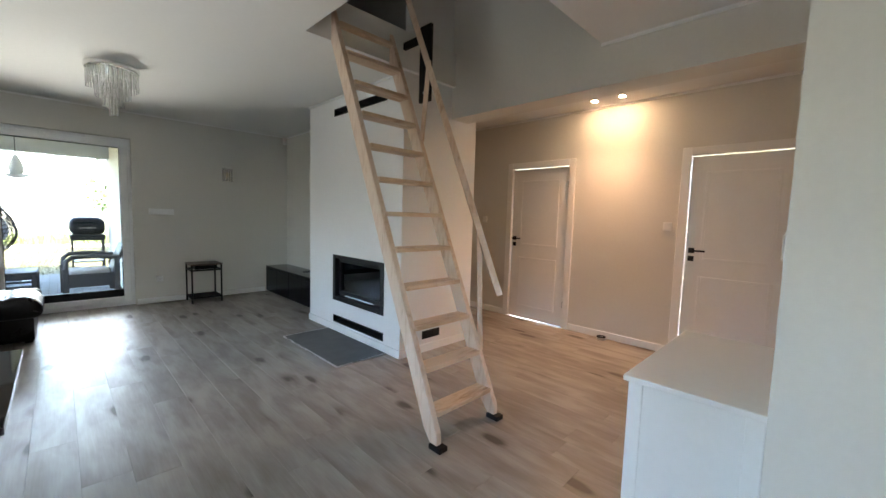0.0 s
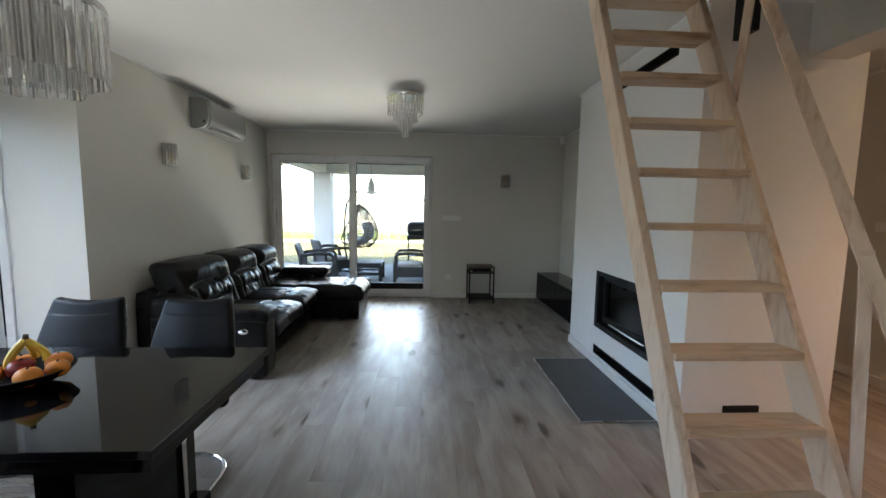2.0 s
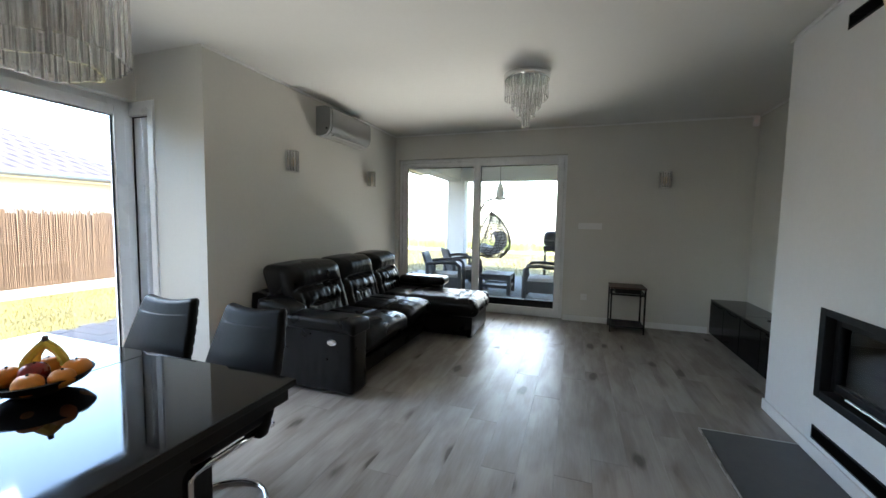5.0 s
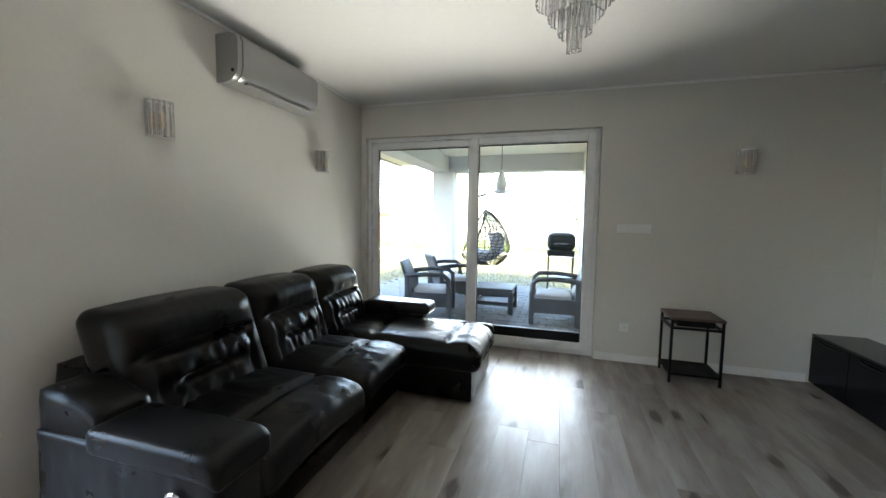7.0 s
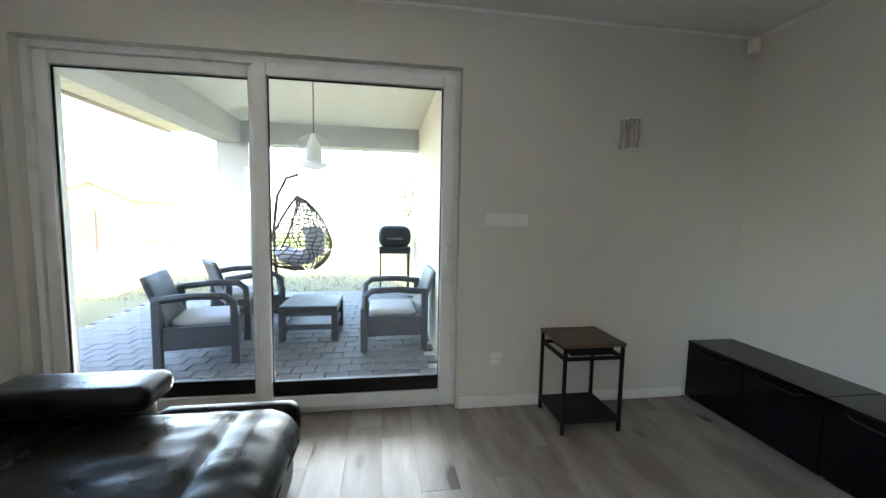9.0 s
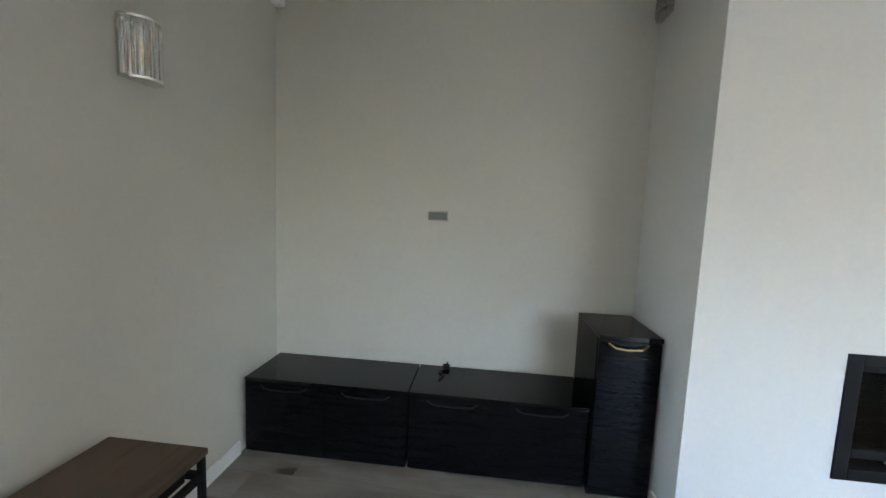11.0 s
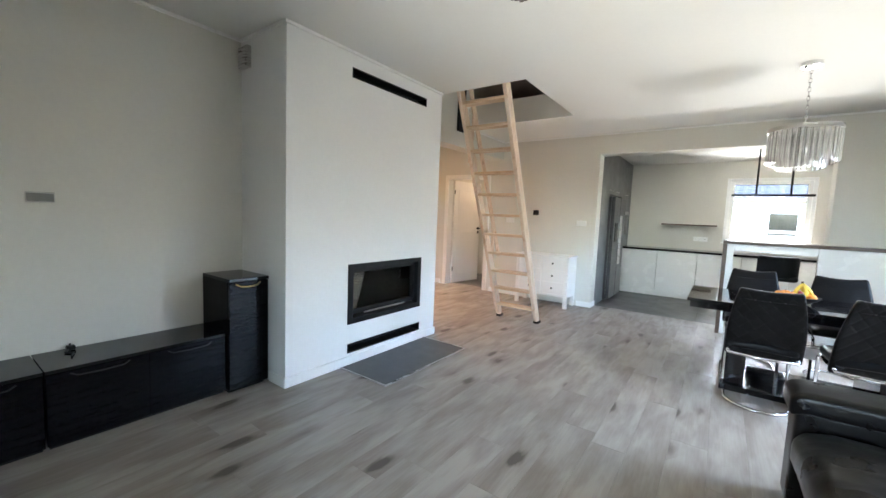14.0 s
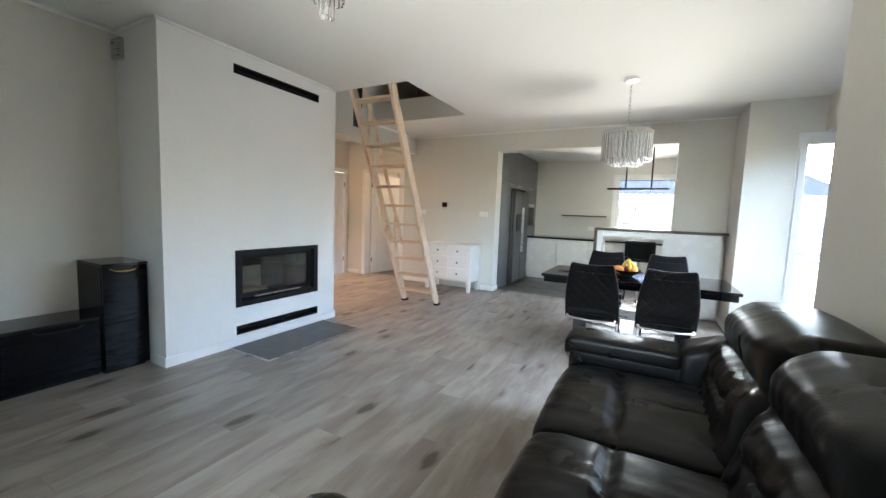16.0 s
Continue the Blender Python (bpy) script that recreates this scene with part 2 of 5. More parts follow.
M_STEEL = mat("brushed_steel", (0.55, 0.54, 0.53), 0.3, metal=1.0, var=0.06, stretch=(1, 1, 12))
M_SILVER = mat("silver_plastic", (0.27, 0.27, 0.267), 0.33, metal=0.35, var=0.03)
M_FRIDGE = mat("graphite_steel", (0.09, 0.09, 0.095), 0.32, metal=0.8, var=0.06, stretch=(14, 14, 1))
M_GREYCAB = mat("grey_cabinet", (0.13, 0.13, 0.13), 0.35, var=0.05)
M_WHITECAB = mat("white_cabinet", (0.76, 0.76, 0.75), 0.25, var=0.02)
M_HEARTH = mat("hearth_tile", (0.075, 0.078, 0.082), 0.42, var=0.12, scale=8, bump=0.05)
M_TILE = mat("kitchen_tile", (0.075, 0.075, 0.076), 0.35, var=0.15, scale=4, bump=0.05)
M_FLOORB = mat("floor_base", (0.06, 0.055, 0.05), 0.8)
M_PLANK = oak_planks()
M_PINE = wood("pine", (0.26, 0.135, 0.075), (0.60, 0.435, 0.315), (0.70, 0.55, 0.43), 2, 0.55, 0.35, grain=1.6, kscale=1.7)
M_PINEX = wood("pine_tread", (0.22, 0.11, 0.06), (0.52, 0.36, 0.235), (0.64, 0.48, 0.34), 0, 0.55, 0.35, grain=1.8, kscale=1.8)
M_WALNUT = wood("walnut_top", (0.02, 0.013, 0.010), (0.055, 0.036, 0.027), (0.10, 0.065, 0.048), 0, 0.4, 0.2)
M_WINDOW = pane_glass()
M_CRYSTAL = glass("crystal", (0.97, 0.97, 0.96), 1.5, 0.03)
M_CRYSTAL.node_tree.nodes["Principled BSDF"].inputs["Transmission Weight"].default_value = 0.88
M_SPOT = emitter("spot_glow", (1.0, 0.64, 0.36), 19)
M_CREAM = mat("cream_render", (0.75, 0.71, 0.60), 0.9, var=0.05, scale=2, bump=0.2, bscale=120)
M_WHITEREND = mat("white_render", (0.48, 0.475, 0.455), 0.9, var=0.05, scale=1, bump=0.2, bscale=90)
M_PAVER = mat("grey_paver", (0.065, 0.060, 0.060), 0.8, var=0.25, scale=5, bump=0.3, bscale=60)
M_LAWN = mat("lawn", (0.050, 0.043, 0.007), 0.95, var=0.45, scale=1.2, bump=0.8, bscale=25, fine=18)
M_FIELD = mat("field", (0.13, 0.11, 0.06), 0.95, var=0.25, scale=0.15, bump=0.5, bscale=6)
M_GRASS = mat("tall_grass", (0.075, 0.10, 0.022), 0.9, var=0.4, scale=3)
M_LEAF = mat("leaves", (0.055, 0.085, 0.02), 0.8, var=0.5, scale=2)
M_BARK = mat("bark", (0.10, 0.075, 0.05), 0.95, var=0.3, bump=0.6)
M_REED = mat("reed_screen", (0.085, 0.053, 0.034), 0.9, var=0.22, scale=3, stretch=(1, 30, 1), bump=0.5, bscale=20, fine=30)
M_CONC = mat("concrete", (0.36, 0.35, 0.33), 0.9, var=0.15, bump=0.2)
M_ROOF = mat("purple_roof_tile", (0.040, 0.034, 0.042), 0.55, var=0.2, scale=3, bump=0.1)
M_REDROOF = mat("red_board", (0.36, 0.12, 0.06), 0.7, var=0.2)
M_RATTAN = mat("grey_plastic_rattan", (0.038, 0.038, 0.042), 0.6, var=0.2, bump=0.6, bscale=45)
M_CUSH = mat("grey_cushion", (0.42, 0.41, 0.42), 0.9, var=0.06, bump=0.2, bscale=120)
M_ORANGE = mat("orange_peel", (0.72, 0.25, 0.03), 0.45, var=0.12, bump=0.15, bscale=250)
M_APPLE = mat("red_apple", (0.28, 0.03, 0.03), 0.3, var=0.4, scale=20)
M_BANANA = mat("banana_peel", (0.72, 0.50, 0.06), 0.5, var=0.15, scale=25)
M_GREYMET = mat("grey_metal", (0.2, 0.2, 0.2), 0.4, metal=0.8)
M_BRASS = mat("dark_brass", (0.35, 0.25, 0.10), 0.3, metal=1.0)
M_LOFT = mat("loft_board", (0.42, 0.34, 0.31), 0.85, var=0.15)
M_ASH = mat("firebrick", (0.28, 0.22, 0.17), 0.9, var=0.3)
M_CLEARP = mat("frosted_white", (0.75, 0.75, 0.74), 0.25, var=0.02)


# ---- mesh helpers ----
def finish(ob, bm, material, smooth=None):
    me = bpy.data.meshes.new(ob) if isinstance(ob, str) else ob
    bmesh.ops.recalc_face_normals(bm, faces=bm.faces)
    bm.to_mesh(me)
    bm.free()
    me.materials.append(material)
    if smooth is not None:
        for p in me.polygons:
            p.use_smooth = True
        if smooth > 0:
            me.set_sharp_from_angle(angle=radians(smooth))
    return me


def part(name, bm, material, parent=None, label="", smooth=None):
    ob = new(name, finish(name, bm, material, smooth))
    if parent is not None:
        ob.parent = parent
    if label:
        ob["label"] = label
    return ob


def thing(name, label, category, m=None, group="", kind=""):
    ob = new(name)
    ob.empty_display_size = 0.1
    if m is not None:
        ob.matrix_basis = m
    return tagged(ob, label, category, group, kind)


def structure(name, bm, material, label, category, smooth=None):
    return tagged(part(name, bm, material, smooth=smooth), label, category, kind="structure")


def box(bm, x0, y0, z0, x1, y1, z1, r=0.0, seg=2):
    """A box between two corners, its edges rounded by r."""
    v = [bm.verts.new((x, y, z)) for x in (x0, x1) for y in (y0, y1) for z in (z0, z1)]
    fs = [bm.faces.new([v[i] for i in f]) for f in ((0, 1, 3, 2), (4, 6, 7, 5), (0, 4, 5, 1), (2, 3, 7, 6), (0, 2, 6, 4), (1, 5, 7, 3))]
    if r:
        es = list({e for f in fs for e in f.edges})
        bmesh.ops.bevel(bm, geom=es, offset=r, segments=seg, profile=0.5, affect='EDGES')
    return bm


def B(*a, **k):
    return box(bmesh.new(), *a, **k)


def cyl(bm, p0, p1, r0, r1=None, seg=16):
    """A round bar from p0 to p1."""
    r1 = r0 if r1 is None else r1
    p0, p1 = Vector(p0), Vector(p1)
    q = (p1 - p0).to_track_quat('Z', 'Y')
    rings = []
    for p, r in ((p0, r0), (p1, r1)):
        rings.append([bm.verts.new(p + q @ Vector((r * math.cos(a), r * math.sin(a), 0))) for a in [2 * math.pi * i / seg for i in range(seg)]])
    for i in range(seg):
        bm.faces.new((rings[0][i], rings[0][(i + 1) % seg], rings[1][(i + 1) % seg], rings[1][i]))
    bm.faces.new(rings[0][::-1]); bm.faces.new(rings[1])
    return bm


def tube(bm, pts, r, seg=10, closed=False):
    """A bent bar along points."""
    pts = [Vector(p) for p in pts]
    n = len(pts)
    rings = []
    ref = None
    for i, p in enumerate(pts):
        a = pts[(i - 1) % n] if closed or i else p
        b = pts[(i + 1) % n] if closed or i < n - 1 else p
        d = (b - a).normalized()
        if ref is None:
            ref = Vector((0, 0, 1)) if abs(d.z) < 0.9 else Vector((1, 0, 0))
        u = d.cross(ref).normalized()
        w = u.cross(d).normalized()
        ref = w
        rings.append([bm.verts.new(p + r * (math.cos(t) * u + math.sin(t) * w)) for t in [2 * math.pi * k / seg for k in range(seg)]])
    for i in range(n if closed else n - 1):
        A, C = rings[i], rings[(i + 1) % n]
        for k in range(seg):
            bm.faces.new((A[k], A[(k + 1) % seg], C[(k + 1) % seg], C[k]))
    if not closed:
        bm.faces.new(rings[0][::-1]); bm.faces.new(rings[-1])
    return bm


def lathe(bm, prof, seg=24, at=(0, 0, 0)):
    """A turned shape from (radius, height) pairs."""
    rings = [[bm.verts.new((at[0] + max(r, 1e-4) * math.cos(2 * math.pi * i / seg), at[1] + max(r, 1e-4) * math.sin(2 * math.pi * i / seg), at[2] + z)) for i in range(seg)] for r, z in prof]
    for a, b in zip(rings, rings[1:]):
        for i in range(seg):
            bm.faces.new((a[i], a[(i + 1) % seg], b[(i + 1) % seg], b[i]))
    bm.faces.new(rings[0][::-1]); bm.faces.new(rings[-1])
    return bm


def holed(bm, u0, u1, z0, z1, holes, solid):
    """Fills a wall's rectangle with boxes but for its holes; solid(u0, u1, z0, z1) gives a box's corners."""
    us = sorted({u0, u1, *[u for h in holes for u in h[:2]]})
    for a, b in zip(us, us[1:]):
        cuts = sorted(h[2:] for h in holes if h[0] < (a + b) / 2 < h[1])
        z = z0
        for c, d in cuts:
            if c > z:
                box(bm, *solid(a, b, z, c))
            z = d
        if z < z1:
            box(bm, *solid(a, b, z, z1))
    return bm


def puff(x0, y0, z0, x1, y1, z1, r, shape=None, n=(14, 14, 6)):
    """A padded block: a finely cut rounded box whose points shape(p, u, v, w) may move (u, v, w from 0 to 1)."""
    bm = bmesh.new()
    c, h = Vector(((x0 + x1) / 2, (y0 + y1) / 2, (z0 + z1) / 2)), Vector(((x1 - x0) / 2, (y1 - y0) / 2, (z1 - z0) / 2))
    seen = {}

    def vert(i, j, k):
        key = (i, j, k)
        if key not in seen:
            u = Vector((i / n[0], j / n[1], k / n[2]))
            p = Vector((2 * u.x - 1, 2 * u.y - 1, 2 * u.z - 1)) * 1.0
            q = Vector((p.x * h.x, p.y * h.y, p.z * h.z))
            inner = Vector((max(-h.x + r, min(h.x - r, q.x)), max(-h.y + r, min(h.y - r, q.y)), max(-h.z + r, min(h.z - r, q.z))))
            d = q - inner
            if d.length > 1e-6:
                q = inner + d.normalized() * r
            q = q + c
            if shape:
                q = Vector(shape(q, u.x, u.y, u.z))
            seen[key] = bm.verts.new(q)
        return seen[key]
    for ax in range(3):
        o1, o2 = (ax + 1) % 3, (ax + 2) % 3
        for side in (0, n[ax]):
            for a in range(n[o1]):
                for b in range(n[o2]):
                    f = []
                    for da, db in ((0, 0), (1, 0), (1, 1), (0, 1)):
                        k = [0, 0, 0]
                        k[ax], k[o1], k[o2] = side, a + da, b + db
                        f.append(vert(*k))
                    bm.faces.new(f)
    return bm


# ---- the house: walls, ceiling, floors ----
CEIL = 2.635
NORTH, WEST, SOUTH, EAST = 6.5, -1.98, -0.17, 4.3

structure("floor", B(-2.9, -0.42, -0.20, 4.5, 6.9, -0.014), M_FLOORB, "screed under the grey oak planks", "floor")
structure("floor_kitchen", B(-2.9, -3.2, -0.20, 4.5, -0.42, -0.008), M_FLOORB, "screed under the dark kitchen tiles", "floor")

structure("wall_north", holed(bmesh.new(), -2.5, 2.95, 0, 2.95, [(-1.925, 0.585, -0.01, 2.27)], lambda a, b, c, d: (a, NORTH, c, b, NORTH + 0.34, d)), M_WALL, "grey painted wall with a wide patio door", "wall")
structure("wall_west", B(-2.5, 3.2, 0, WEST, NORTH, 2.95), M_WALL, "grey painted wall behind the sofa", "wall")
bm = B(-3.02, 0.38, 2.27, -2.71, 3.32, 2.95)
box(bm, -2.71, 0.38, 2.27, -2.5, 0.5, 2.95)
box(bm, -2.71, 3.2, 2.27, -2.5, 3.32, 2.95)
structure("wall_bay", bm, M_WALL, "grey lintel over the dining bay window", "wall")
structure("wall_pier", B(-2.5, -0.40, 0, -2.06, 0.5, 2.95), M_WALL, "pale grey pier beside the dining window", "wall")
structure("wall_south", holed(bmesh.new(), -2.06, 4.3, 0, 2.95, [(-1.45, 1.10, -0.01, 2.335), (2.96, 3.90, -0.01, 2.03)], lambda a, b, c, d: (a, -0.40, c, b, SOUTH, d)), M_WALL, "grey wall with the wide kitchen opening", "wall")
structure("wall_east", holed(bmesh.new(), -2.6, 4.8, 0, 2.95, [(2.03, 2.89, -0.01, 2.04), (-0.07, 0.79, -0.01, 2.04)], lambda a, b, c, d: (4.3, a, c, 4.5, b, d)), M_WALL, "grey hall wall with two white doors", "wall")
structure("wall_hall_north", B(3.0, 4.6, 0, 4.3, 4.8, 2.95), M_WALL, "grey wall at the end of the hall", "wall")
structure("wall_tv", B(2.71, 4.35, 0, 3.0, NORTH, 2.95), M_WALL, "grey painted wall above the black media units", "wall")
bm = holed(bmesh.new(), 2.53, 4.35, 0, 4.6, [(2.79, 3.77, 0.36, 0.885), (2.79, 3.765, 0.105, 0.187), (2.785, 3.757, 2.427, 2.507)], lambda a, b, c, d: (2.09, a, c, 2.22, b, d))
box(bm, 2.22, 2.53, 0, 3.08, 2.70, 4.6)
box(bm, 2.22, 4.2, 0, 3.08, 4.35, 4.6)
box(bm, 2.62, 2.70, 0, 3.08, 4.2, 4.6)
box(bm, 2.22, 2.70, 0.95, 2.62, 4.2, 2.40)
box(bm, 2.22, 2.70, 2.54, 2.62, 4.2, 4.6)
structure("chimney_breast", bm, M_BREAST, "white painted chimney breast with a built-in fireplace", "wall")
structure("beam", B(2.70, SOUTH, 2.33, 2.94, 2.53, 4.6), M_WALL, "grey beam between the living room and the hall", "beam")

HX0, HX1, HY0, HY1 = 1.15, 2.70, 1.03, 2.49
bm = bmesh.new()
for a in ((-2.71, SOUTH, HX0, 3.2), (WEST, 3.2, HX0, NORTH), (HX0, SOUTH, HX1, HY0), (HX0, HY1, HX1, 2.53), (HX0, 2.53, 2.09, 4.35), (HX0, 4.35, 2.71, NORTH)):
    box(bm, a[0], a[1], CEIL, a[2], a[3], 2.95)
structure("ceiling", bm, M_CEIL, "white painted ceiling with an open loft hatch", "ceiling")
structure("ceiling_hall", B(2.94, -2.4, 2.655, EAST, 4.6, 2.95), M_CEIL, "white hall ceiling", "ceiling")
bm = bmesh.new()
box(bm, -2.06, -2.75, 2.50, 1.75, -1.2, 2.9)
box(bm, -2.06, -1.2, 2.58, 1.75, -0.40, 2.9)
structure("ceiling_kitchen", bm, M_CEIL, "white stepped kitchen ceiling", "ceiling")

# loft seen through the hatch
bm = bmesh.new()
box(bm, -0.6, -0.4, 2.95, -0.4, 4.6, 4.6)
box(bm, -0.4, -0.6, 2.951, 2.94, SOUTH, 4.6)
box(bm, -0.4, 4.35, 2.951, 3.08, 4.6, 4.6)
structure("wall_loft", bm, M_LOFT, "brown boarded loft walls", "wall")
structure("ceiling_loft", B(-0.6, -0.6, 4.6, 3.1, 4.8, 4.75), M_LOFT, "brown boarded loft roof", "ceiling")

# kitchen and vestibule shell
structure("wall_kitchen_south", holed(bmesh.new(), -2.3, 4.5, 0, 2.95, [(-1.68, -0.48, 1.05, 2.2)], lambda a, b, c, d: (a, -3.05, c, b, -2.75, d)), M_WALL, "light kitchen wall with a window", "wall")
structure("wall_kitchen_west", B(-2.3, -2.75, 0, -2.06, -0.40, 2.95), M_WALL, "light kitchen wall", "wall")
structure("wall_kitchen_east", B(1.75, -2.75, 0, 2.0, -0.40, 2.95), M_WALL, "wall behind the fridge", "wall")
structure("wall_vestibule_west", B(2.6, -2.75, 0, 2.8, -0.40, 2.95), M_WALL, "grey vestibule wall", "wall")
structure("roof_deck", B(-3.6, -3.1, 4.75, 4.6, 6.9, 4.95), M_ROOF, "purple roof of the house", "roof")
bm = bmesh.new()
box(bm, -3.6, -3.1, 2.95, -0.6, 6.9, 3.1)
box(bm, 3.1, -3.1, 2.95, 4.6, 6.9, 3.1)
box(bm, -0.6, -3.1, 2.95, 3.1, -0.6, 3.1)
box(bm, -0.6, 4.8, 2.95, 3.1, 6.9, 3.1)
structure("roof_slab", bm, M_ROOF, "roof slab over the rooms", "roof")

# cornice lines and baseboards
for a in ((WEST, NORTH - 0.015, 2.71, NORTH), (WEST, 3.2, WEST + 0.015, NORTH - 0.015), (2.695, 4.35, 2.71, NORTH - 0.015), (2.09, 4.35, 2.695, 4.365),
          (2.075, 2.53, 2.09, 4.365), (-2.06, SOUTH, 2.685, SOUTH + 0.015), (2.685, SOUTH, 2.70, HY0)):
    structure("trim", B(a[0], a[1], CEIL - 0.022, a[2], a[3], CEIL - 0.002), M_TRIM, "thin white line along the ceiling", "trim")
structure("trim", B(EAST - 0.015, -0.1, 2.63, EAST, 4.6, 2.653), M_TRIM, "thin white line along the hall ceiling", "trim")
for a in ((0.600, NORTH - 0.014, 2.32, NORTH), (WEST, 3.2, WEST + 0.014, NORTH - 0.1), (-2.49, 3.186, WEST + 0.014, 3.2), (2.076, 2.516, 2.09, 4.364), (2.09, 4.35, 2.29, 4.364), (2.09, 2.516, 3.094, 2.53),
          (3.08, 2.53, 3.094, 4.6), (1.10, SOUTH, 1.31, SOUTH + 0.014), (2.21, SOUTH, 2.88, SOUTH + 0.014), (1.086, -0.40, 1.10, SOUTH + 0.014), (-2.06, SOUTH, -1.45, SOUTH + 0.014), (-2.06, SOUTH + 0.014, -2.046, 0.514), (-2.49, 0.5, -2.06, 0.514),
          (EAST - 0.014, 0.86, EAST, 1.96), (EAST - 0.014, 2.96, EAST, 4.6), (EAST - 0.014, SOUTH, EAST, -0.15), (3.98, SOUTH, EAST - 0.014, SOUTH + 0.014)):
    structure("baseboard", B(a[0], a[1], 0.001, a[2], a[3], 0.08, r=0.003, seg=1), M_TRIM, "white baseboard", "baseboard")


# ---- windows and glass doors ----
def sash(parent, along, u0, u1, z0, z1, d0, d1, w=0.085, dark=0.0):
    """A framed pane; along 0: in x at depth y, along 1: in y at depth x."""
    def bx(a, b, c, d, e=0.0, f=0.0):
        return B(a, d0 + e, c, b, d1 + f, d, r=0.006) if along == 0 else B(d0 + e, a, c, d1 + f, b, d, r=0.006)
    fr = part("sash_frame", bx(u0, u0 + w, z0, z1), M_PVC, parent)
    part("sash_frame", bx(u1 - w, u1, z0, z1), M_PVC, parent)
    part("sash_frame", bx(u0 + w, u1 - w, z0, z0 + w), M_PVC, parent)
    part("sash_frame", bx(u0 + w, u1 - w, z1 - w, z1), M_PVC, parent)
    mid = (d0 + d1) / 2 - d0
    gl = part("pane", bx(u0 + w - 0.005, u1 - w + 0.005, z0 + w - 0.005, z1 - w + 0.005, mid - 0.004, mid + 0.004 - (d1 - d0)), M_WINDOW, parent)
    gl.visible_shadow = False
    for a, b, c, d in ((u0 + w, u0 + w + 0.008, z0 + w, z1 - w), (u1 - w - 0.008, u1 - w, z0 + w, z1 - w), (u0 + w + 0.008, u1 - w - 0.008, z1 - w - 0.01, z1 - w)):
        part("seal", bx(a, b, c, d, mid - 0.010, mid + 0.010 - (d1 - d0)), M_BLACK, parent, "black rubber seal")
    if dark:
        part("threshold_panel", bx(u0 + w + 0.008, u1 - w - 0.008, z0 + w, z0 + w + dark, 0.014, -0.014), M_BLACK, parent, "black lower panel")
    return fr


w1 = thing("window_1", "white framed double patio door with clear glass", "patio door", kind="structure")
for a in ((-1.925, -1.885, 0.0, 2.27), (0.545, 0.585, 0.0, 2.27), (-1.885, 0.545, 2.225, 2.27), (-1.885, 0.545, 0.0, 0.055)):
    part("window_frame", B(a[0], NORTH + 0.06, a[2], a[1], NORTH + 0.15, a[3], r=0.004), M_PVC, w1)
sash(w1, 0, -1.885, -0.665, 0.055, 2.225, NORTH + 0.085, NORTH + 0.145, 0.075, 0.1)
sash(w1, 0, -0.695, 0.545, 0.055, 2.225, NORTH + 0.015, NORTH + 0.082, 0.08, 0.1)
part("handle", box(B(0.495, NORTH - 0.008, 1.0, 0.52, NORTH + 0.014, 1.14, r=0.005), 0.50, NORTH - 0.05, 1.02, 0.516, NORTH - 0.008, 1.035), M_PVC, w1)
w = thing("window_3", "wide white framed window of the dining bay", "window", kind="structure")
for a in ((0.5, 0.54, 0.0, 2.27), (3.16, 3.2, 0.0, 2.27), (0.54, 3.16, 2.22, 2.27), (0.54, 3.16, 0.0, 0.05)):
    part("window_frame", B(-2.90, a[0], a[2], -2.80, a[1], a[3], r=0.004), M_PVC, w)
for y0, y1 in ((0.54, 1.25), (1.25, 3.16)):
    sash(w, 1, y0, y1, 0.05, 2.22, -2.86, -2.785, 0.08)
for tag, y0, y1 in (("window_2", 0.405, 0.495), ("window_5", 3.205, 3.295)):
    w = thing(tag, "narrow white framed side window of the dining bay", "window", kind="structure")
    for a in ((-2.90, -2.865, 0.0, 2.27), (-2.54, -2.5, 0.0, 2.27), (-2.865, -2.54, 2.22, 2.27), (-2.865, -2.54, 0.0, 0.05)):
        part("window_frame", B(a[0], y0, a[2], a[1], y1, a[3], r=0.004), M_PVC, w)
    inner = y1 if y0 < 1 else y0
    a, b = (inner - 0.065, inner + 0.012) if y0 < 1 else (inner - 0.012, inner + 0.065)
    sash(w, 0, -2.865, -2.52, 0.05, 2.22, a, b, 0.065)
    o = 1 if y0 < 1 else -1
    e, k, q = b if o > 0 else a, -2.832, 0.016
    f = [e, e + o * 0.016, e + o * 0.05]
    part("handle", box(B(k - 0.014, min(f[0], f[1]), 0.90, k + 0.014, max(f[0], f[1]), 0.97, r=0.004), k - 0.009, min(f[1], f[2]), 0.92, k + 0.009, max(f[1], f[2]), 1.05, r=0.005), M_PVC, w)
w4 = thing("window_4", "white framed kitchen window", "window", kind="structure")
for a in ((-1.68, -1.63, 1.05, 2.2), (-0.53, -0.48, 1.05, 2.2), (-1.63, -0.53, 2.15, 2.2), (-1.63, -0.53, 1.05, 1.1)):
    part("window_frame", B(a[0], -2.90, a[2], a[1], -2.80, a[3], r=0.004), M_PVC, w4)
sash(w4, 0, -1.63, -0.53, 1.1, 2.15, -2.89, -2.82, 0.06)
part("window_sill", B(-1.70, -2.79, 1.03, -0.46, -2.66, 1.05, r=0.006), M_TRIM, w4)


